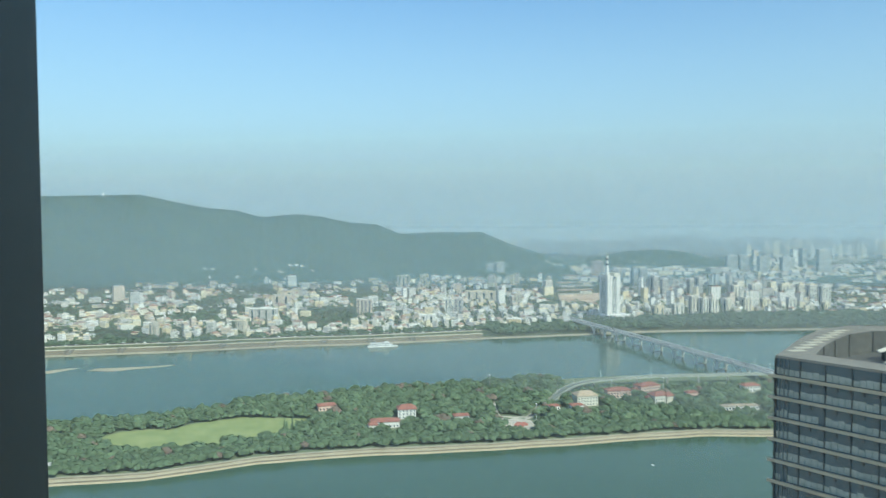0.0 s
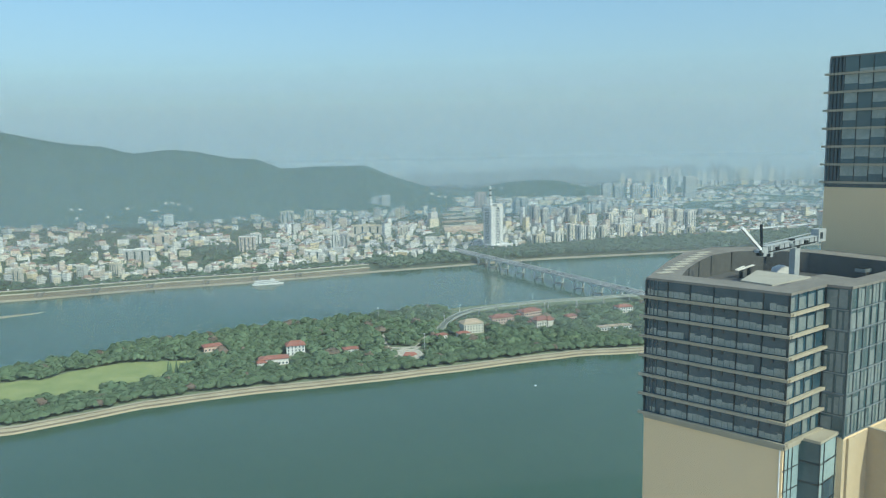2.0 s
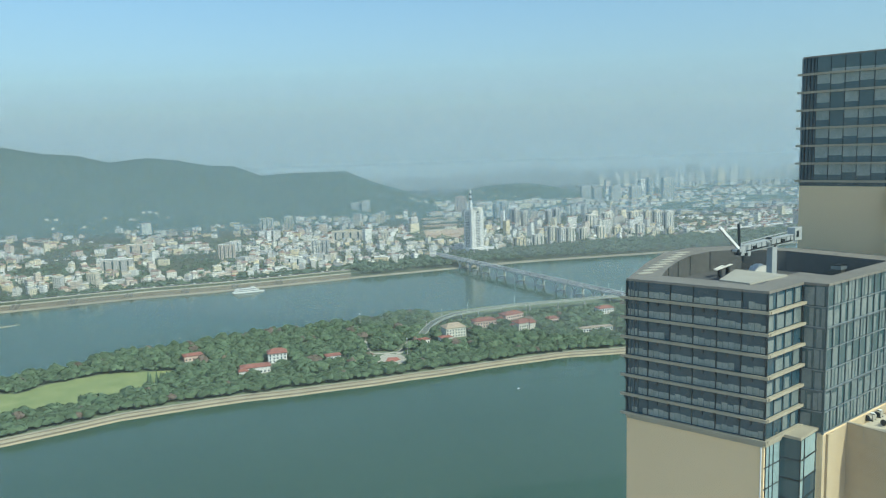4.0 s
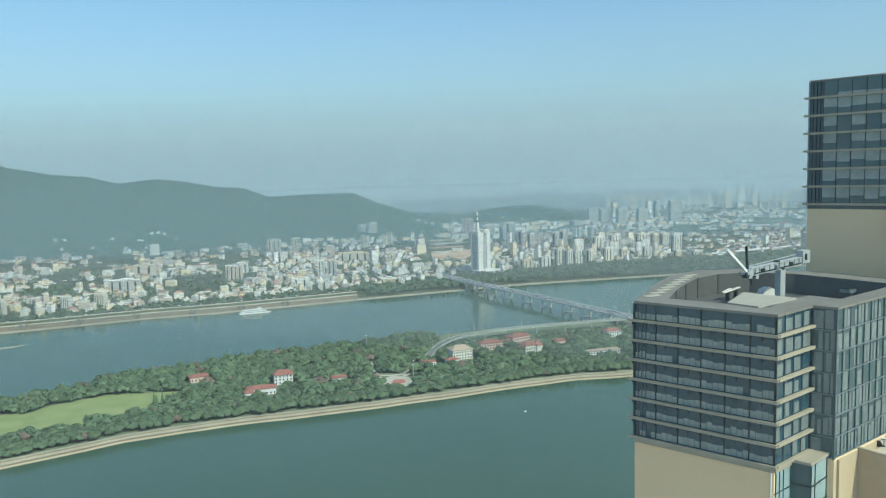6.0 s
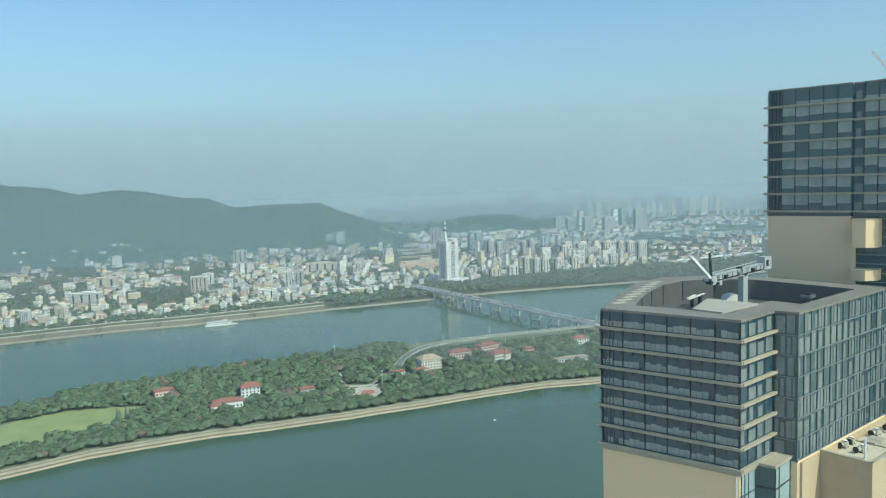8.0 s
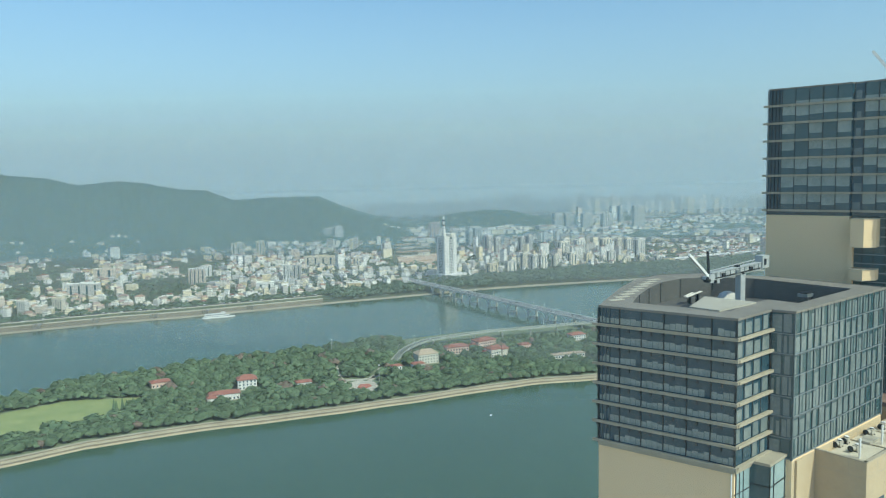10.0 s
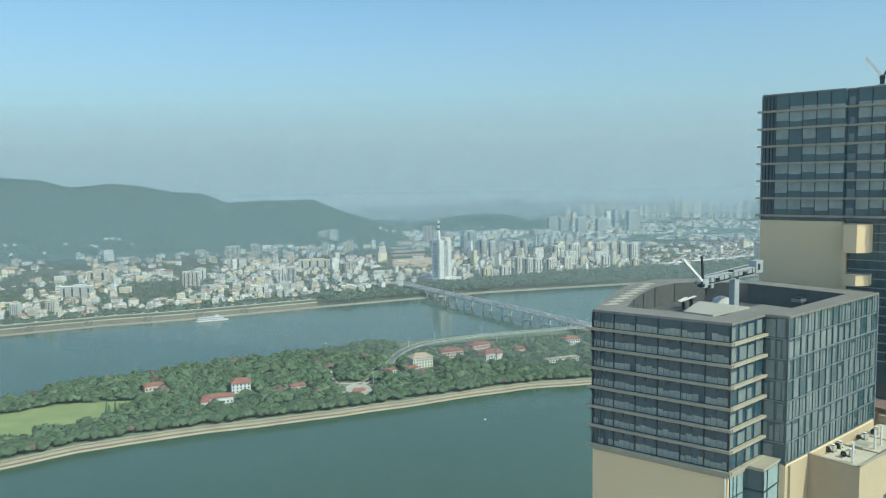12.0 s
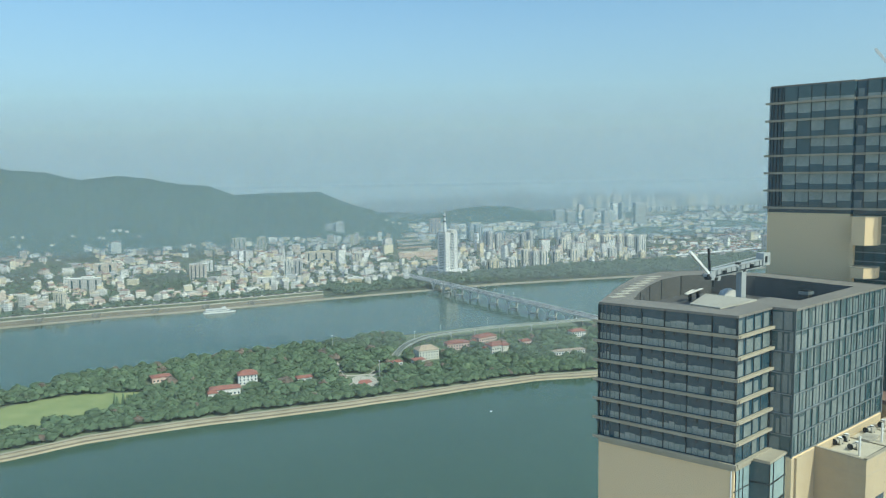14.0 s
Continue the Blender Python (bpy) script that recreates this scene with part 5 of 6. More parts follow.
CREAM_W = tinted("cream_block_wall", [(0.68, 0.62, 0.50), (0.74, 0.70, 0.60), (0.66, 0.64, 0.58), (0.70, 0.60, 0.40)], windows=(3.2, 3.0, DARKS), grain=0.08)
GREY_W = tinted("grey_block_wall", [(0.46, 0.46, 0.45), (0.58, 0.56, 0.52), (0.52, 0.50, 0.48)], windows=(3.2, 3.0, DARKS), grain=0.08)
BRICK_W = tinted("reddish_block_wall", [(0.42, 0.30, 0.26), (0.50, 0.36, 0.30), (0.46, 0.33, 0.29)], windows=(3.2, 3.0, DARKS), grain=0.08)
for x, y, w, h in ((1111, 2975, 44, 67), (1130, 2892, 38, 63), (1192, 2861, 46, 69), (1291, 2884, 64, 63), (1396, 2985, 18, 90), (1418, 2857, 54, 94)):
    block(x, y, w, 18, h, random.uniform(10, 30), GREY_W, "tall grey housing tower in haze", 5, "hazy housing towers")
for x, y, w, h in ((589, 2407, 19, 49), (604, 2356, 24, 59), (579, 2132, 18, 52), (595, 2090, 16, 49), (691, 2158, 17, 41), (690, 2086, 18, 52), (645, 2230, 20, 44)):
    block(x, y, w, 16, h, random.uniform(10, 35), GREY_W, "grey housing tower with window strips", 3, "mid-town housing towers")
for x, y, w, h in ((760, 1990, 40, 40), (789, 1946, 32, 47), (880, 1975, 36, 45), (912, 1961, 16, 45), (950, 1980, 21, 42), (939, 1886, 27, 47), (800, 2080, 24, 40)):
    block(x, y, w, 16, h, random.uniform(10, 30), CREAM_W, "cream housing tower with window strips", 3, "cream housing towers")
for x, y, w, h in ((458, 1655, 28, 26), (504, 1660, 24, 29), (551, 1699, 19, 43), (571, 1691, 17, 39), (600, 1712, 18, 36), (645, 1747, 15, 31), (692, 1755, 22, 33)):
    block(x, y, w, 14, h, random.uniform(8, 30), CREAM_W, "cream riverside apartment block", 2, "riverside apartment blocks")
for x, y, w, h in ((748, 1786, 20, 26), (783, 1773, 14, 17), (812, 1788, 21, 29), (880, 1762, 18, 20), (915, 1735, 14, 19), (850, 1775, 14, 16)):
    block(x, y, w, 12, h, random.uniform(8, 30), CREAM_W, "pale riverside apartment block", 2, "riverside apartment blocks")
for x, y, w, h, m in ((145, 2695, 34, 52, GREY_W), (178, 2680, 30, 60, GREY_W), (524, 2681, 41, 62, BRICK_W), (-82, 2329, 25, 43, CREAM_W), (-149, 2356, 41, 38, CREAM_W), (168, 1865, 20, 33, CREAM_W)):
    block(x, y, w, 18, h, random.uniform(-10, 15), m, "large office block behind the town", 3)
for x, y, w, h, m in ((-411, 1634, 62, 24, HOUSE_WALL), (-459, 1422, 14, 25, CREAM_W), (-401, 1424, 17, 27, CREAM_W), (-198, 1712, 35, 36, HOUSE_WALL), (79, 1962, 79, 28, CREAM_W), (129, 1529, 29, 15, HOUSE_WALL)):
    block(x, y, w, 13, h, random.uniform(-14, 0), m, "pale flat-roofed block of the riverside town", 4)
for x, y, w, h, m in ((-5, 1710, 15, 38, HOUSE_WALL), (18, 1701, 19, 38, HOUSE_WALL), (-49, 1574, 34, 18, HOUSE_WALL), (-420, 1857, 47, 30, PINK_WALL), (-193, 1849, 25, 27, HOUSE_WALL), (-560, 1400, 15, 26, CREAM_W)):
    block(x, y, w, 13, h, random.uniform(-14, 0), m, "pale flat-roofed block of the riverside town", 2)
SOLID = [(349, 1640, 45)] + [(o.matrix_basis.translation.x, o.matrix_basis.translation.y, 26) for o in bpy.data.objects if o.name.startswith("housing_block")]

# ---- the town across the river: ordinary houses ----
def house_kind(name, w, d, h, wall, roof, hip, label, group, annex=0):
    """An ordinary house, with a lower annex where annex is its share of the length."""
    t = thing(name, label, "house", group)
    body = Shape().box(0, 0, 0, w, d, h)
    ax, aw, ah = w / 2 + w * annex / 2, w * annex, h * 0.62
    if annex:
        body.box(ax, d * 0.12, 0, aw, d * 0.76, ah)
    part("wall", body, wall, t)
    if hip:
        part("roof", Shape().hip(0, 0, h, w, d, 3.4), roof, t)
        if annex:
            part("annex_roof", Shape().hip(ax + 0.4, d * 0.12, ah, aw, d * 0.76, 2.4, over=0.3), roof, t)
    else:
        part("roof", Shape().box(0, 0, h, w - 0.8, d - 0.8, 0.2), roof, t)
        part("parapet", Shape().box(0, -d / 2 + 0.2, h, w, 0.4, 1.0).box(0, d / 2 - 0.2, h, w, 0.4, 1.0).box(-w / 2 + 0.2, 0, h, 0.4, d - 0.8, 1.0).box(w / 2 - 0.2, 0, h, 0.4, d - 0.8, 1.0), wall, t)
        part("stair_house", Shape().box(w * 0.2, 0, h + 0.2, 4.5, 4.5, 2.8), wall, t)
        part("water_tank", Shape().tube((-w * 0.28, 0.8, h + 0.2), (-w * 0.28, 0.8, h + 1.9), 0.9, 0.9, 8), STEEL, t)
        if annex:
            part("annex_roof", Shape().box(ax, d * 0.12, ah, aw - 0.4, d * 0.72, 0.3), roof, t)
    return t


rng = random.Random(7)
kinds_red = [house_kind("town_house", w, d, h, PINK_WALL, ROOF_RED, True, "plastered town house with a pale red tiled roof", "red-roofed town houses", a) for w, d, h, a in ((11, 9, 9, 0), (13, 10, 12, 0.4), (9, 9, 7, 0.5), (17, 10, 14, 0), (10, 10, 15, 0.6))]
kinds_flat = [house_kind("town_block", w, d, h, HOUSE_WALL, ROOF_FLAT, False, "pale flat-roofed town house", "flat-roofed town houses", a) for w, d, h, a in ((11, 9, 9, 0.5), (16, 10, 12, 0), (9, 10, 13, 0.7), (22, 11, 13, 0), (10, 9, 17, 0), (26, 12, 8, 0.3), (12, 11, 11, 0))]
used = {id(k): False for k in kinds_red + kinds_flat}
taken = {}


def free_spot(x, y, gap):
    for sx, sy, r in SOLID:
        if math.hypot(x - sx, y - sy) < r:
            return False
    c = (int(x // 30), int(y // 30))
    for i in (-1, 0, 1):
        for j in (-1, 0, 1):
            for px, py in taken.get((c[0] + i, c[1] + j), ()):
                if math.hypot(x - px, y - py) < gap:
                    return False
    taken.setdefault(c, []).append((x, y))
    return True


def wooded(x, y):
    """Where the town gives way to trees."""
    return noise.noise((x * 0.006, y * 0.006, 9.0))


def town_ok(x, y):
    s = y - along(WEST, x)
    if s < (78 if x < 80 else 96):
        return False
    if x > 330 and s < 150 + 0.12 * (x - 330):
        return False
    if 240 < x < 330 and s < 150:
        return False
    return True


spots = []
tries = 0
while tries < 60000 and len(spots) < 1080:
    tries += 1
    az, r = radians(rng.uniform(-36, 47)), rng.uniform(1380, 2620)
    x, y = r * math.sin(az), r * math.cos(az)
    if not town_ok(x, y) or wooded(x, y) > 0.09 + (0.13 if x > 0 else 0):
        continue
    if radians(7.6) < az < radians(11.9) and r > 1840:
        continue
    if x < -60 and r > 2000 and rng.random() < 0.78:
        continue
    if free_spot(x, y, rng.uniform(20, 34)):
        spots.append((math.hypot(x, y), x, y))
spots.sort()
near_town = Shape(), Shape()
placed = [0, 0]
for r, x, y in spots:
    red = rng.random() < (0.30 if x < -60 else 0.10 if x < 250 else 0.05)
    yaw = rng.choice((-18, -12, 22, 30, 36, 74)) + rng.uniform(-6, 6) + (14 if x > 300 else 0)
    if placed[red] < (295, 220)[red] and math.degrees(math.atan2(x, y)) < 28:
        kinds = kinds_red if red else kinds_flat
        k = rng.choice(kinds)
        m = pose(x, y, 5.6, 0, 0, yaw)
        if not used[id(k)]:
            k.matrix_basis, used[id(k)] = m, True
        else:
            copy_thing(k, m)
        placed[red] += 1
    else:
        bearing = math.degrees(math.atan2(x, y))
        tall = rng.random() < (0.07 if x < 250 else 0.22 if bearing < 25 else 0.02)
        w, d, h = rng.uniform(12, 30), rng.uniform(10, 14), rng.uniform(22, 45) if tall else rng.uniform(8, 19) if bearing < 26 else rng.uniform(4, 9)
        near_town[0].box(x, y, 5, w, d, h, radians(yaw), top=False)
        if red and not tall:
            near_town[1].hip(x, y, 5 + h, w, d, 3.5, radians(yaw))
        else:
            near_town[1].box(x, y, 5 + h, w - 0.5, d - 0.5, 0.6, radians(yaw))
            near_town[1].box(x + 2, y, 5.6 + h, 4, 4, 2.6, radians(yaw))
single("rear_town_walls", near_town[0], TOWN_WALL, "dense pale houses of the rear town", "houses", "stuff")
single("rear_town_roofs", near_town[1], TOWN_ROOF, "grey and red roofs of the rear town", "roofs", "stuff")

# sheds, workshops and low houses that fill the lanes
small_w, small_r = Shape(), Shape()
count = 0
for _ in range(30000):
    az, r = radians(rng.uniform(-36, 40)), rng.uniform(1390, 2500)
    x, y = r * math.sin(az), r * math.cos(az)
    if not town_ok(x, y) or wooded(x, y) > 0.22 or (radians(7.6) < az < radians(11.9) and r > 1900) or (x < -60 and r > 2000 and rng.random() < 0.6):
        continue
    if not free_spot(x, y, 13.5):
        continue
    w, d, h = rng.uniform(5, 13), rng.uniform(5, 9), rng.uniform(3.5, 9)
    a = rng.uniform(-0.35, 0.1) + (0.45 if x > 300 else 0)
    small_w.box(x, y, 5, w, d, h, a, top=False)
    if rng.random() < 0.35:
        small_r.hip(x, y, 5 + h, w, d, 2.2, a, over=0.3)
    else:
        small_r.box(x, y, 5 + h, w + 0.3, d + 0.3, 0.4, a)
    count += 1
    if count > 420:
        break
single("lane_house_walls", small_w, TOWN_WALL, "low plastered houses and sheds between the town blocks", "houses", "stuff")
single("lane_house_roofs", small_r, TOWN_ROOF, "grey, white and red roofs of low houses", "roofs", "stuff")

# white villas on the hills' lower slopes
villas = house_kind("hillside_house", 9, 7, 6, HOUSE_WALL, ROOF_FLAT, False, "white house on the wooded hill's lower slope", "hillside houses", 0.4)
for i, (x, y, z) in enumerate([(-566, 2632, 59), (-546, 2636, 59), (-525, 2635, 55), (-484, 2612, 39), (-586, 2582, 38), (-677, 2583, 48), (-628, 2537, 21), (-723, 2520, 27), (-566, 2542, 18), (-598, 2584, 39),
                               (-813, 2547, 52), (-840, 2545, 53), (-809, 2499, 27), (380, 2955, 49), (403, 2929, 40), (772, 3428, 38), (815, 3335, 24), (895, 3295, 18), (430, 2930, 38), (-546, 2548, 20)]):
    m = pose(x, y, z - 3.5, 0, 0, rng.uniform(-25, 35))
    if i:
        copy_thing(villas, m)
    else:
        villas.matrix_basis = m

# the far town, and the towers on the horizon
far_walls, far_roofs = Shape(), Shape()
for _ in range(2600):
    az, r = radians(rng.uniform(9, 48)), rng.uniform(2550, 4850)
    if math.degrees(az) < 22 and 3200 < r < 4150:
        continue
    x, y = r * math.sin(az), r * math.cos(az)
    if wooded(x * 0.6, y * 0.6) > 0.2:
        continue
    high = math.degrees(az) < 26 + 6 * (r > 4200) and rng.random() < (0.0 if r < 3600 else 0.06 if r < 4300 else 0.3)
    w, d = (rng.uniform(20, 34), rng.uniform(15, 20)) if high else (rng.uniform(14, 50), rng.uniform(12, 18))
    h = rng.uniform(55, 95) + max(0, (r - 4200) * 0.06) * rng.random() if high else rng.uniform(6, 14) if math.degrees(az) > 25 else rng.uniform(8, 22)
    far_walls.box(x, y, 6, w, d, h, rng.uniform(0, 0.6), top=False)
    far_roofs.box(x, y, 6 + h, w - 0.5, d - 0.5, 0.8, rng.uniform(0, 0.6))
for _ in range(150):
    # estates of alike towers, in loose rows with gaps between them
    az, r = radians(rng.uniform(3, 48)), rng.uniform(4250, 4850)
    if noise.noise((math.degrees(az) * 0.45, r * 0.002, 2)) < -0.12:
        continue
    h0, w0, yaw = rng.uniform(42, 92) + (rng.random() < 0.06) * 35, rng.uniform(14, 24), rng.uniform(0, 0.6)
    for k in range(rng.randrange(2, 6)):
        x, y = r * math.sin(az) + k * rng.uniform(30, 52), r * math.cos(az) + rng.uniform(-30, 30)
        if math.hypot(x, y) > 4900:
            continue
        h = h0 * rng.uniform(0.86, 1.08)
        far_walls.box(x, y, 6, w0, rng.uniform(14, 18), h, yaw, top=False)
        far_roofs.box(x, y, 6 + h, w0 * 0.5, 9, 4, yaw)
single("distant_town_walls", far_walls, TOWN_WALL, "distant town blocks and towers in haze", "buildings", "stuff")
single("distant_town_roofs", far_roofs, TOWN_ROOF, "roofs of the distant town in haze", "roofs", "stuff")
site = Shape().prism([(285, 1930), (398, 1915), (505, 2560), (352, 2590)], 5, 7.4)
single("building_site", site, EARTH, "bare brown earth of a building site in the town", "building site", "structure")
for x, y, w, d, h in ((330, 2080, 30, 10, 4), (392, 2170, 34, 10, 5), (366, 2330, 40, 12, 6), (440, 2420, 26, 14, 10)):
    hut = thing("site_hall", "low hall on the building site", "building", "site halls", at=pose(x, y, 7.0, 0, 0, 8))
    part("wall", Shape().box(0, 0, 0, w, d, h), PINK_WALL, hut)
    part("roof", Shape().box(0, 0, h, w + 1, d + 1, 0.6), ROOF_FLAT, hut)


for k, (x, y, w) in enumerate(((338, 1990, 84), (352, 2110, 96), (372, 2235, 104), (392, 2360, 112), (408, 2470, 118))):
    single("earth_bank", Shape().box(x, y, 7.3, w, 16, 2.6 + 0.9 * k, radians(8)), (EARTH, PAVING)[k % 2], "stepped bank of bare earth on the building site", "earth bank", "structure")


# the white viaduct across the low land
via = thing("far_viaduct", "long white viaduct across low green land", "bridge")
va, vb = Vector((962, 1757)), Vector((1450, 1906))
vd = (vb - va).normalized()
part("deck", Shape().beam((*va, 11), (*vb, 11), 9, 2.2), WHITE_PAINT, via, "white deck")
for s in (-4.3, 4.3):
    part("railing", Shape().beam((va.x + vd.y * s, va.y - vd.x * s, 12.4), (vb.x + vd.y * s, vb.y - vd.x * s, 12.4), 0.5, 1.0), WHITE_PAINT, via)
for k in range(14):
    p = va.lerp(vb, (k + 0.5) / 14)
    part("column", Shape().tube((*p, 3), (*p, 10), 1.0, 1.0, 8), CONCRETE, via)
# ---- trees ----
ICO = {}
for sub in (1, 2):
    bm = bmesh.new()
    bmesh.ops.create_icosphere(bm, subdivisions=sub, radius=1.0)
    bm.verts.index_update()
    ICO[sub] = (np.array([v.co[:] for v in bm.verts]), np.array([[v.index for v in f.verts] for f in bm.faces]))
    bm.free()
trng = np.random.default_rng(11)


def crown_data(r, h, z0, clumps, sub, leaves, leaf=0.7, spread=0.62):
    """Points and triangles of one crown: leaf clumps inside an egg of radius r and height h, each a small core covered with many leaf sprays."""
    vs, fs, ns, n = [], [], [], 0
    heart = np.array([0, 0, z0 + h * 0.35])
    ball, tri = ICO[sub]
    for k in range(clumps):
        a, e, q = trng.uniform(0, 2 * np.pi), trng.uniform(-0.5, 1.0), trng.uniform(0.35, 1.0) * spread if k else 0.1
        c = np.array([np.cos(a) * q * r, np.sin(a) * q * r, z0 + h * (0.46 + 0.40 * e * (1.1 - q))])
        size = r * trng.uniform(0.20, 0.38) * np.array([1, 1, trng.uniform(0.62, 0.95)])
        p = ball * size * trng.uniform(0.86, 1.0, (len(ball), 1)) * 0.92 + c
        vs.append(p)
        ns.append(ball)
        fs.append(tri + n)
        n += len(p)
        d = trng.normal(size=(leaves, 3))
        d /= np.linalg.norm(d, axis=1)[:, None]
        d[:, 2] = np.where(d[:, 2] < -0.4, -d[:, 2], d[:, 2])
        up = np.cross(d, trng.normal(size=(leaves, 3)))
        up /= np.linalg.norm(up, axis=1)[:, None]
        side = np.cross(d, up)
        o = d * size * trng.uniform(0.86, 1.05, (leaves, 1)) + c
        tilt = trng.normal(size=(leaves, 3)) * 0.45 * leaf
        w = leaf * trng.uniform(0.6, 1.3, (leaves, 1))
        q3 = np.stack([o + up * w + tilt, o - up * w * 0.6 + side * w - tilt * 0.5, o - up * w * 0.6 - side * w], 1)
        turned = np.einsum('ij,ij->i', np.cross(q3[:, 1] - q3[:, 0], q3[:, 2] - q3[:, 0]), d) < 0
        q3[turned] = q3[turned][:, ::-1]
        vs.append(q3.reshape(-1, 3))
        ns.append(np.repeat(d, 3, axis=0))
        fs.append(np.arange(leaves * 3).reshape(-1, 3) + n)
        n += leaves * 3
    v, nv = np.concatenate(vs), np.concatenate(ns)
    out = (v - heart) / np.array([r, r, h * 0.5])
    nv = nv * 0.15 + 0.8 * out / np.maximum(0.3, np.linalg.norm(out, axis=1))[:, None] + np.array([0, 0, 0.5])
    return v, np.concatenate(fs), nv / np.linalg.norm(nv, axis=1)[:, None]


def mesh_np(name, v, f, nv, material):
    me = bpy.data.meshes.new(name)
    me.vertices.add(len(v))
    me.vertices.foreach_set("co", v.astype(np.float32).ravel())
    me.loops.add(len(f) * 3)
    me.loops.foreach_set("vertex_index", f.astype(np.int32).ravel())
    me.polygons.add(len(f))
    me.polygons.foreach_set("loop_start", np.arange(0, len(f) * 3, 3, dtype=np.int32))
    me.update(calc_edges=True)
    me.validate()
    me.polygons.foreach_set("use_smooth", [True] * len(me.polygons))
    me.normals_split_custom_set_from_vertices(nv.tolist())      # soft light over the whole crown
    me.materials.append(material)
    return me


def tree_kind(r, h, leafy, label):
    t = thing("island_tree", label, "tree", "trees along the island's shore")
    trunk = Shape().tube((0, 0, 0), (0.2, 0.1, h * 0.45), 0.42, 0.24, 7)
    for k in range(4):
        a = 1.57 * k + 0.4
        trunk.tube((0.15, 0.1, h * 0.36), (math.cos(a) * r * 0.5, math.sin(a) * r * 0.5, h * 0.62), 0.18, 0.06, 5)
    part("trunk", trunk, BARK, t)
    v, f, nv = crown_data(r, h * 0.92, h * 0.03, 40, 1, 46, 0.6, 0.78)
    part("crown", mesh_np("crown", v, f, nv, leafy), leafy, t)
    return t


def joined_trees(name, spots, variants, material, label):
    """Many trees of one kind as a single mesh."""
    vs, fs, ns, n = [], [], [], 0
    for x, y, z, s, a, k in spots:
        v, f, nv = variants[k]
        c, q = np.cos(a), np.sin(a)
        p = v * s
        vs.append(np.stack([p[:, 0] * c - p[:, 1] * q + x, p[:, 0] * q + p[:, 1] * c + y, p[:, 2] * s ** 0.2 + z], 1))
        ns.append(np.stack([nv[:, 0] * c - nv[:, 1] * q, nv[:, 0] * q + nv[:, 1] * c, nv[:, 2]], 1))
        fs.append(f + n)
        n += len(v)
    if vs:
        tagged(new(name, mesh_np(name, np.concatenate(vs), np.concatenate(fs), np.concatenate(ns), material)), label, "trees", kind="stuff")


CLEARING = [(56, 772), (90, 766), (99, 806), (92, 830), (72, 842), (52, 826)]


def island_free(x, y):
    if inside(x, y, LAWN) or inside(x, y, CLEARING):
        return False
    if x > 150 and y > np.interp(x, [146, 160, 178, 228, 271, 437], [945, 960, 972, 986, 996, 1006]):
        return False
    for line in PATHS:
        for (xa, ya), (xb, yb) in zip(line, line[1:]):
            d = Vector((xb - xa, yb - ya))
            u = max(0, min(1, ((x - xa) * d.x + (y - ya) * d.y) / d.length_squared))
            if math.hypot(xa + d.x * u - x, ya + d.y * u - y) < 6:
                return False
    for hx, hy, yaw, w, dd, hh in HOUSES:
        c, s = math.cos(radians(yaw)), math.sin(radians(yaw))
        lx, ly = (x - hx) * c + (y - hy) * s, -(x - hx) * s + (y - hy) * c
        if abs(lx) < w / 2 + 8 and -dd / 2 - 24 < ly < dd / 2 + 6:
            return False
    for (xa, ya, _), (xb, yb, _) in zip(RAMP[5:], RAMP[6:]):
        for q in (0, 0.5):
            if math.hypot(xa + (xb - xa) * q - x, ya + (yb - ya) * q - y) < 10:
                return False
    return True


kinds = [tree_kind(r, h, LEAF, "full green broadleaf tree on the island's shore") for r, h in ((6.2, 9.8), (7.6, 11.8), (4.8, 7.8), (6.8, 10.8))]
kinds.append(tree_kind(4.8, 10.5, LEAF_RED, "reddish-leaved tree among the island's green trees"))
started = {id(k): False for k in kinds}
grid, island_trees = {}, []
irng = random.Random(5)
for _ in range(60000):
    x = irng.uniform(-640, 520)
    lo, hi = along(NEAR_SHORE, x) + 11, along(FAR_SHORE, x) - 3
    y = irng.uniform(lo, hi)
    c = (int(x // 11), int(y // 11))
    gap = irng.uniform(5.0, 9.6)
    if any(math.hypot(x - px, y - py) < gap for i in (-1, 0, 1) for j in (-1, 0, 1) for px, py in grid.get((c[0] + i, c[1] + j), ())):
        continue
    if not island_free(x, y):
        continue
    grid.setdefault(c, []).append((x, y))
    island_trees.append((y - lo, x, y))
island_trees.sort()
shore = [q for q in island_trees if -420 < q[1] < 350][:290]
chosen = set(shore)
rest = [q for q in island_trees if q not in chosen]
for _, x, y in shore:
    k = kinds[4] if irng.random() < 0.03 else irng.choice(kinds[:4])
    m = pose(x, y, 3.7, 0, 0, irng.uniform(0, 360))
    if started[id(k)]:
        copy_thing(k, m)
    else:
        k.matrix_basis, started[id(k)] = m, True
wood_kinds = [crown_data(r, h * 0.92, h * 0.02, 24, 1, 18, 0.8, 0.78) for r, h in ((6.0, 9.5), (7.4, 11.5), (4.8, 8.0), (6.8, 11), (8.0, 11), (5.6, 12))]
green, red = [], []
for _, x, y in rest:
    low = 0.62 if x > 140 and y > np.interp(x, [146, 178, 228, 271, 437], [900, 925, 940, 950, 955]) else 1.0      # young trees beside the ramp
    (red if irng.random() < 0.03 else green).append((x, y, 3.6, low * irng.uniform(0.58, 1.25), irng.uniform(0, 6.3), irng.randrange(6)))
joined_trees("island_wood", green, wood_kinds, LEAF, "dense green broadleaf trees covering the island")
joined_trees("island_red_trees", red, wood_kinds, LEAF_RED, "scattered reddish-leaved trees on the island")
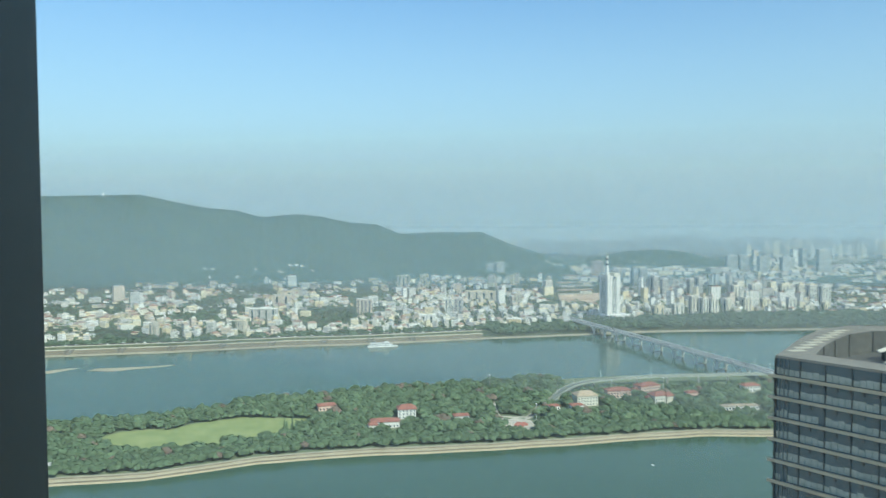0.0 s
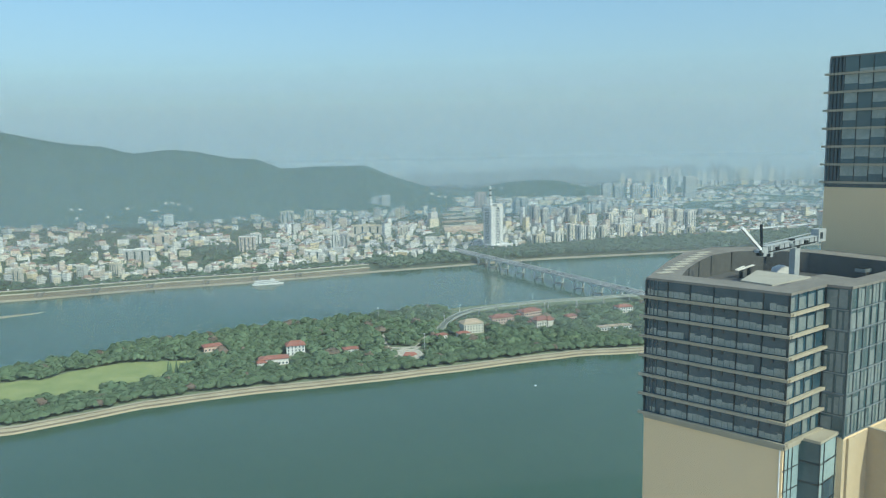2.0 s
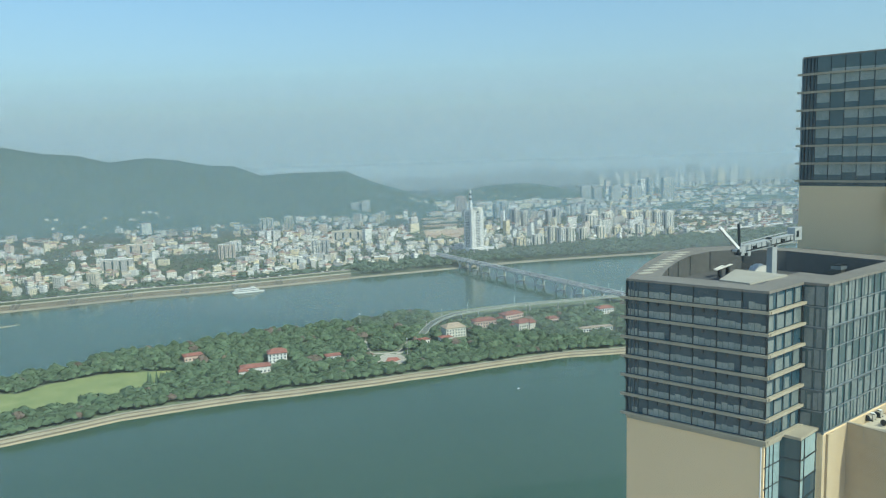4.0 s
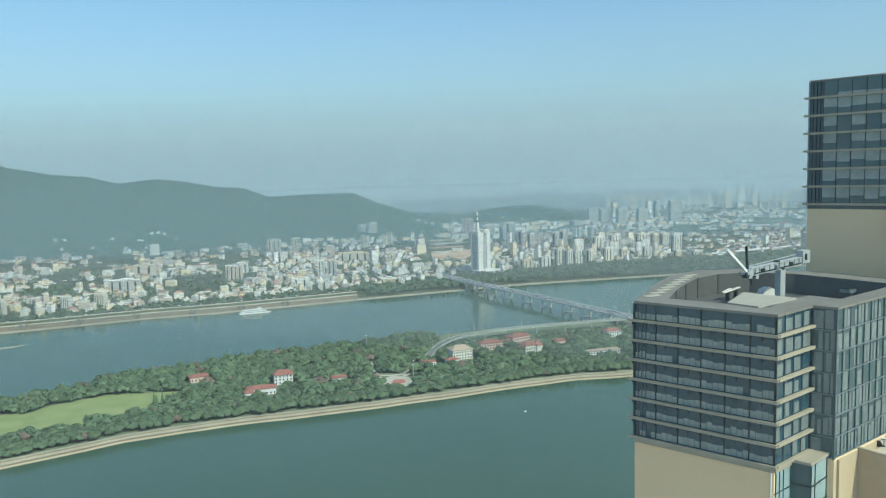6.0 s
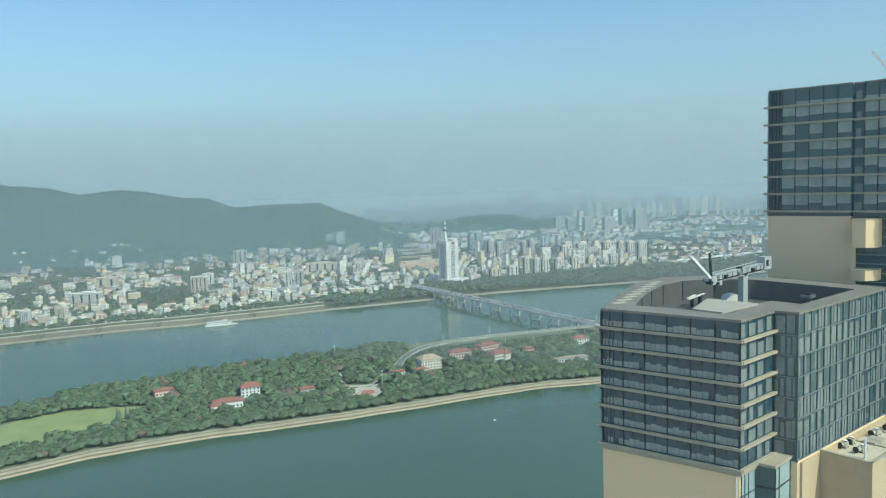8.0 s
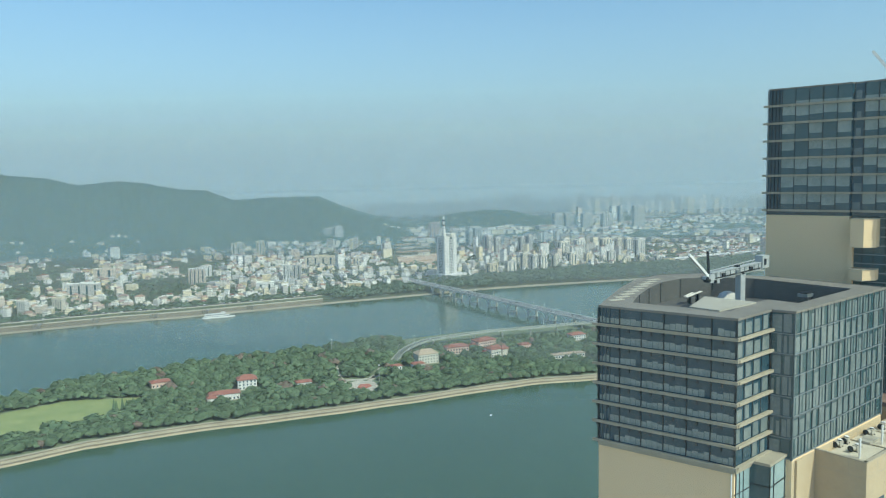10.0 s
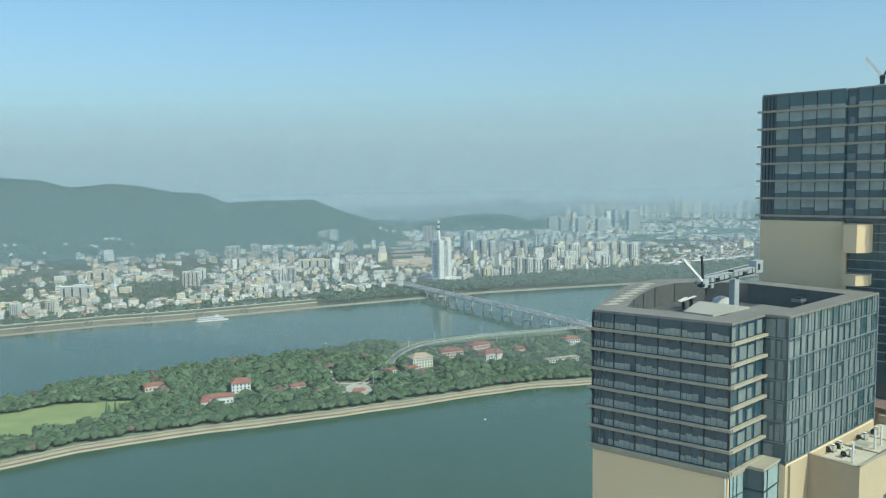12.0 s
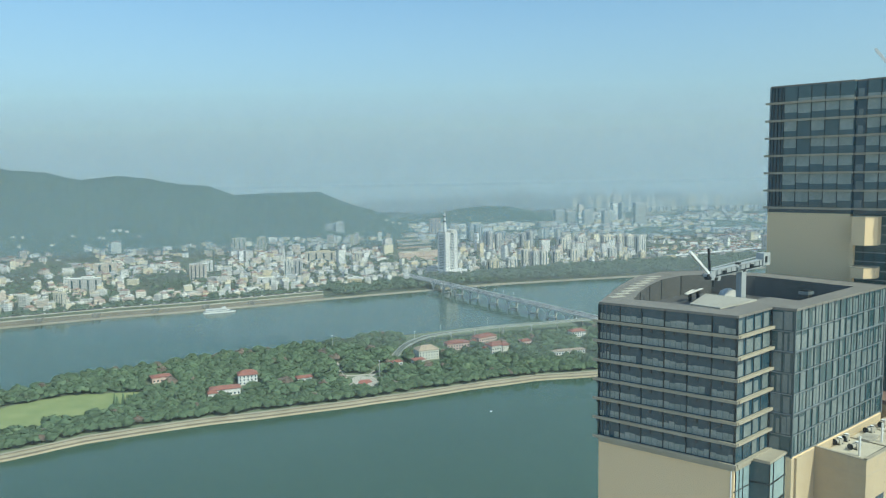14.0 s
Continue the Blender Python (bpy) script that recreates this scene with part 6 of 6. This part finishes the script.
# town trees: along the far bank, between the houses and on the hills' feet
town_kinds = [crown_data(r, h * 0.9, h * 0.05, 4, 1, 4, 1.6, 0.8) for r, h in ((6.5, 10), (7.5, 12), (5.5, 9), (8.5, 11))]
spots = []
for _ in range(60000):
    az, r = radians(irng.uniform(-37, 48)), irng.uniform(1380, 2150) if irng.random() < 0.62 else irng.uniform(2100, 3000) if irng.random() < 0.7 else irng.uniform(3000, 4600)
    x, y = r * math.sin(az), r * math.cos(az)
    if len(spots) < 3600:                 # first the belt along the bank
        x = irng.uniform(80, 1500) if len(spots) < 2900 else irng.uniform(-900, 80)
        y = along(WEST, x) + (irng.uniform(16, 150 + 0.1 * max(0, x - 330)) if x > 80 else irng.uniform(64, 84))
    s = y - along(WEST, x)
    if s < (64 if x < 80 else 20):
        continue
    if x > 940 and -60 < y - (1757 + (x - 962) * 0.305) < 14:
        continue
    if abs(x - bridge_at(y).x) < 16 and y < 1600:
        continue
    edge = (x < 80 and s < 80) or (x >= 80 and s < 95)
    w = wooded(x, y)
    if not edge and w < 0.0 and irng.random() < 0.2:
        continue
    if 7.8 < math.degrees(math.atan2(x, y)) < 11.7 and 1960 < math.hypot(x, y) < 2420:
        continue
    c = (int(x // 30), int(y // 30))
    if any(math.hypot(x - px, y - py) < 9 for i in (-1, 0, 1) for j in (-1, 0, 1) for px, py in taken.get((c[0] + i, c[1] + j), ())):
        continue
    if any(math.hypot(x - px, y - py) < q * 0.75 for px, py, q in SOLID):
        continue
    spots.append((x, y, 5.5 if s > 55 else 1 + 4.5 * s / 55, irng.uniform(0.62, 1.25), irng.uniform(0, 6.3), irng.randrange(4)))
    if len(spots) > 9100:
        break
joined_trees("town_trees", spots, town_kinds, LEAF_TOWN, "green trees along the far bank and between houses")

# a clump of dark conifers beside the lawn
conifer = thing("conifer", "dark pointed conifer beside the lawn", "tree", "conifers by the lawn")
part("trunk", Shape().tube((0, 0, 0), (0, 0, 12), 0.3, 0.1, 6), BARK, conifer)
tiers = Shape()
for k in range(6):
    tiers.tube((0, 0, 1.2 + 1.9 * k), (0, 0, 4.4 + 1.9 * k), 2.9 - 0.42 * k, 0.15, 9)
part("crown", tiers, LEAF, conifer)
cspots = [(-168, 782), (-163, 776), (-158, 783), (-172, 774), (-155, 774), (-176, 782)]
conifer.matrix_basis = pose(*cspots[0], 3.7)
for x, y in cspots[1:]:
    copy_thing(conifer, pose(x, y, 3.7, 0, 0, 40 * irng.random()))

# ---- boats ----
def river_ship():
    t = thing("river_ship", "white river cruise ship with two window decks", "ship", at=pose(-121, 1310, 0, 0, 0, 11))
    hull = Shape()
    prof = [(-26, 3.6), (-24, 4.6), (-10, 5), (12, 5), (22, 3.6), (28, 0.2)]
    loop = [(x, -w) for x, w in prof] + [(x, w) for x, w in prof[::-1]]
    hull.prism(loop, -0.5, 2.2)
    part("hull", hull, WHITE_PAINT, t, "white hull")
    part("hull_stripe", Shape().prism([(x * 1.002, y * 1.01) for x, y in loop], 0.2, 0.7), FRAME_DARK, t)
    for z, x0, x1, w in ((2.2, -23, 19, 8.2), (5.0, -20, 13, 7.2)):
        deck = part("cabin_deck", Shape().box((x0 + x1) / 2, 0, z, x1 - x0, w, 2.6), WHITE_PAINT, t)
        for i in range(int((x1 - x0) / 3)):
            part("window", Shape().box(x0 + 1.8 + 3 * i, -w / 2 - 0.02, z + 0.9, 2.0, 0.14, 1.0), GLASS, deck)
    part("roof_deck", Shape().box(-4, 0, 7.6, 34, 8, 0.3), WHITE_PAINT, t)
    part("bridge_house", Shape().box(8, 0, 7.9, 6, 5, 2.3), WHITE_PAINT, t)
    part("funnel", Shape().tube((-12, 0, 7.9), (-12.5, 0, 10.8), 1.1, 0.9, 10), FRAME_GREY, t)
    part("mast", Shape().tube((9, 0, 10.2), (9, 0, 14), 0.15, 0.08, 6), WHITE_PAINT, t)
    return t


river_ship()
b = thing("small_boat", "small white boat on the river", "boat", at=pose(186, 683, 0, 0, 0, 30))
part("hull", Shape().prism([(-1.3, -0.5), (0.7, -0.55), (1.6, 0), (0.7, 0.55), (-1.3, 0.5)], -0.2, 0.4), WHITE_PAINT, b)
part("cabin", Shape().box(-0.3, 0, 0.4, 0.9, 0.7, 0.6), WHITE_PAINT, b)

# ---- tall lamps on the island ----
def mast_lamp(x, y):
    t = thing("mast_lamp", "tall pale mast lamp among the island's trees", "street lamp", group="island mast lamps", at=pose(x, y, 3.8))
    part("pole", Shape().tube((0, 0, 0), (0, 0, 22), 0.28, 0.2, 8), STEEL, t)
    part("lamp_crown", Shape().tube((0, 0, 21.4), (0, 0, 22.4), 0.7, 0.9, 10), WHITE_PAINT, t)


for x, y in ((50, 956), (93, 808), (268, 940)):
    mast_lamp(x, y)

ht = thing("hill_mast", "white lookout mast on the hill's ridge", "mast", at=pose(-1327, 2857, 300))
part("shaft", Shape().tube((0, 0, 0), (0, 0, 26), 2.6, 1.6, 8), WHITE_PAINT, ht)
part("cabin", Shape().box(0, 0, 15, 7, 7, 4), WHITE_PAINT, ht)
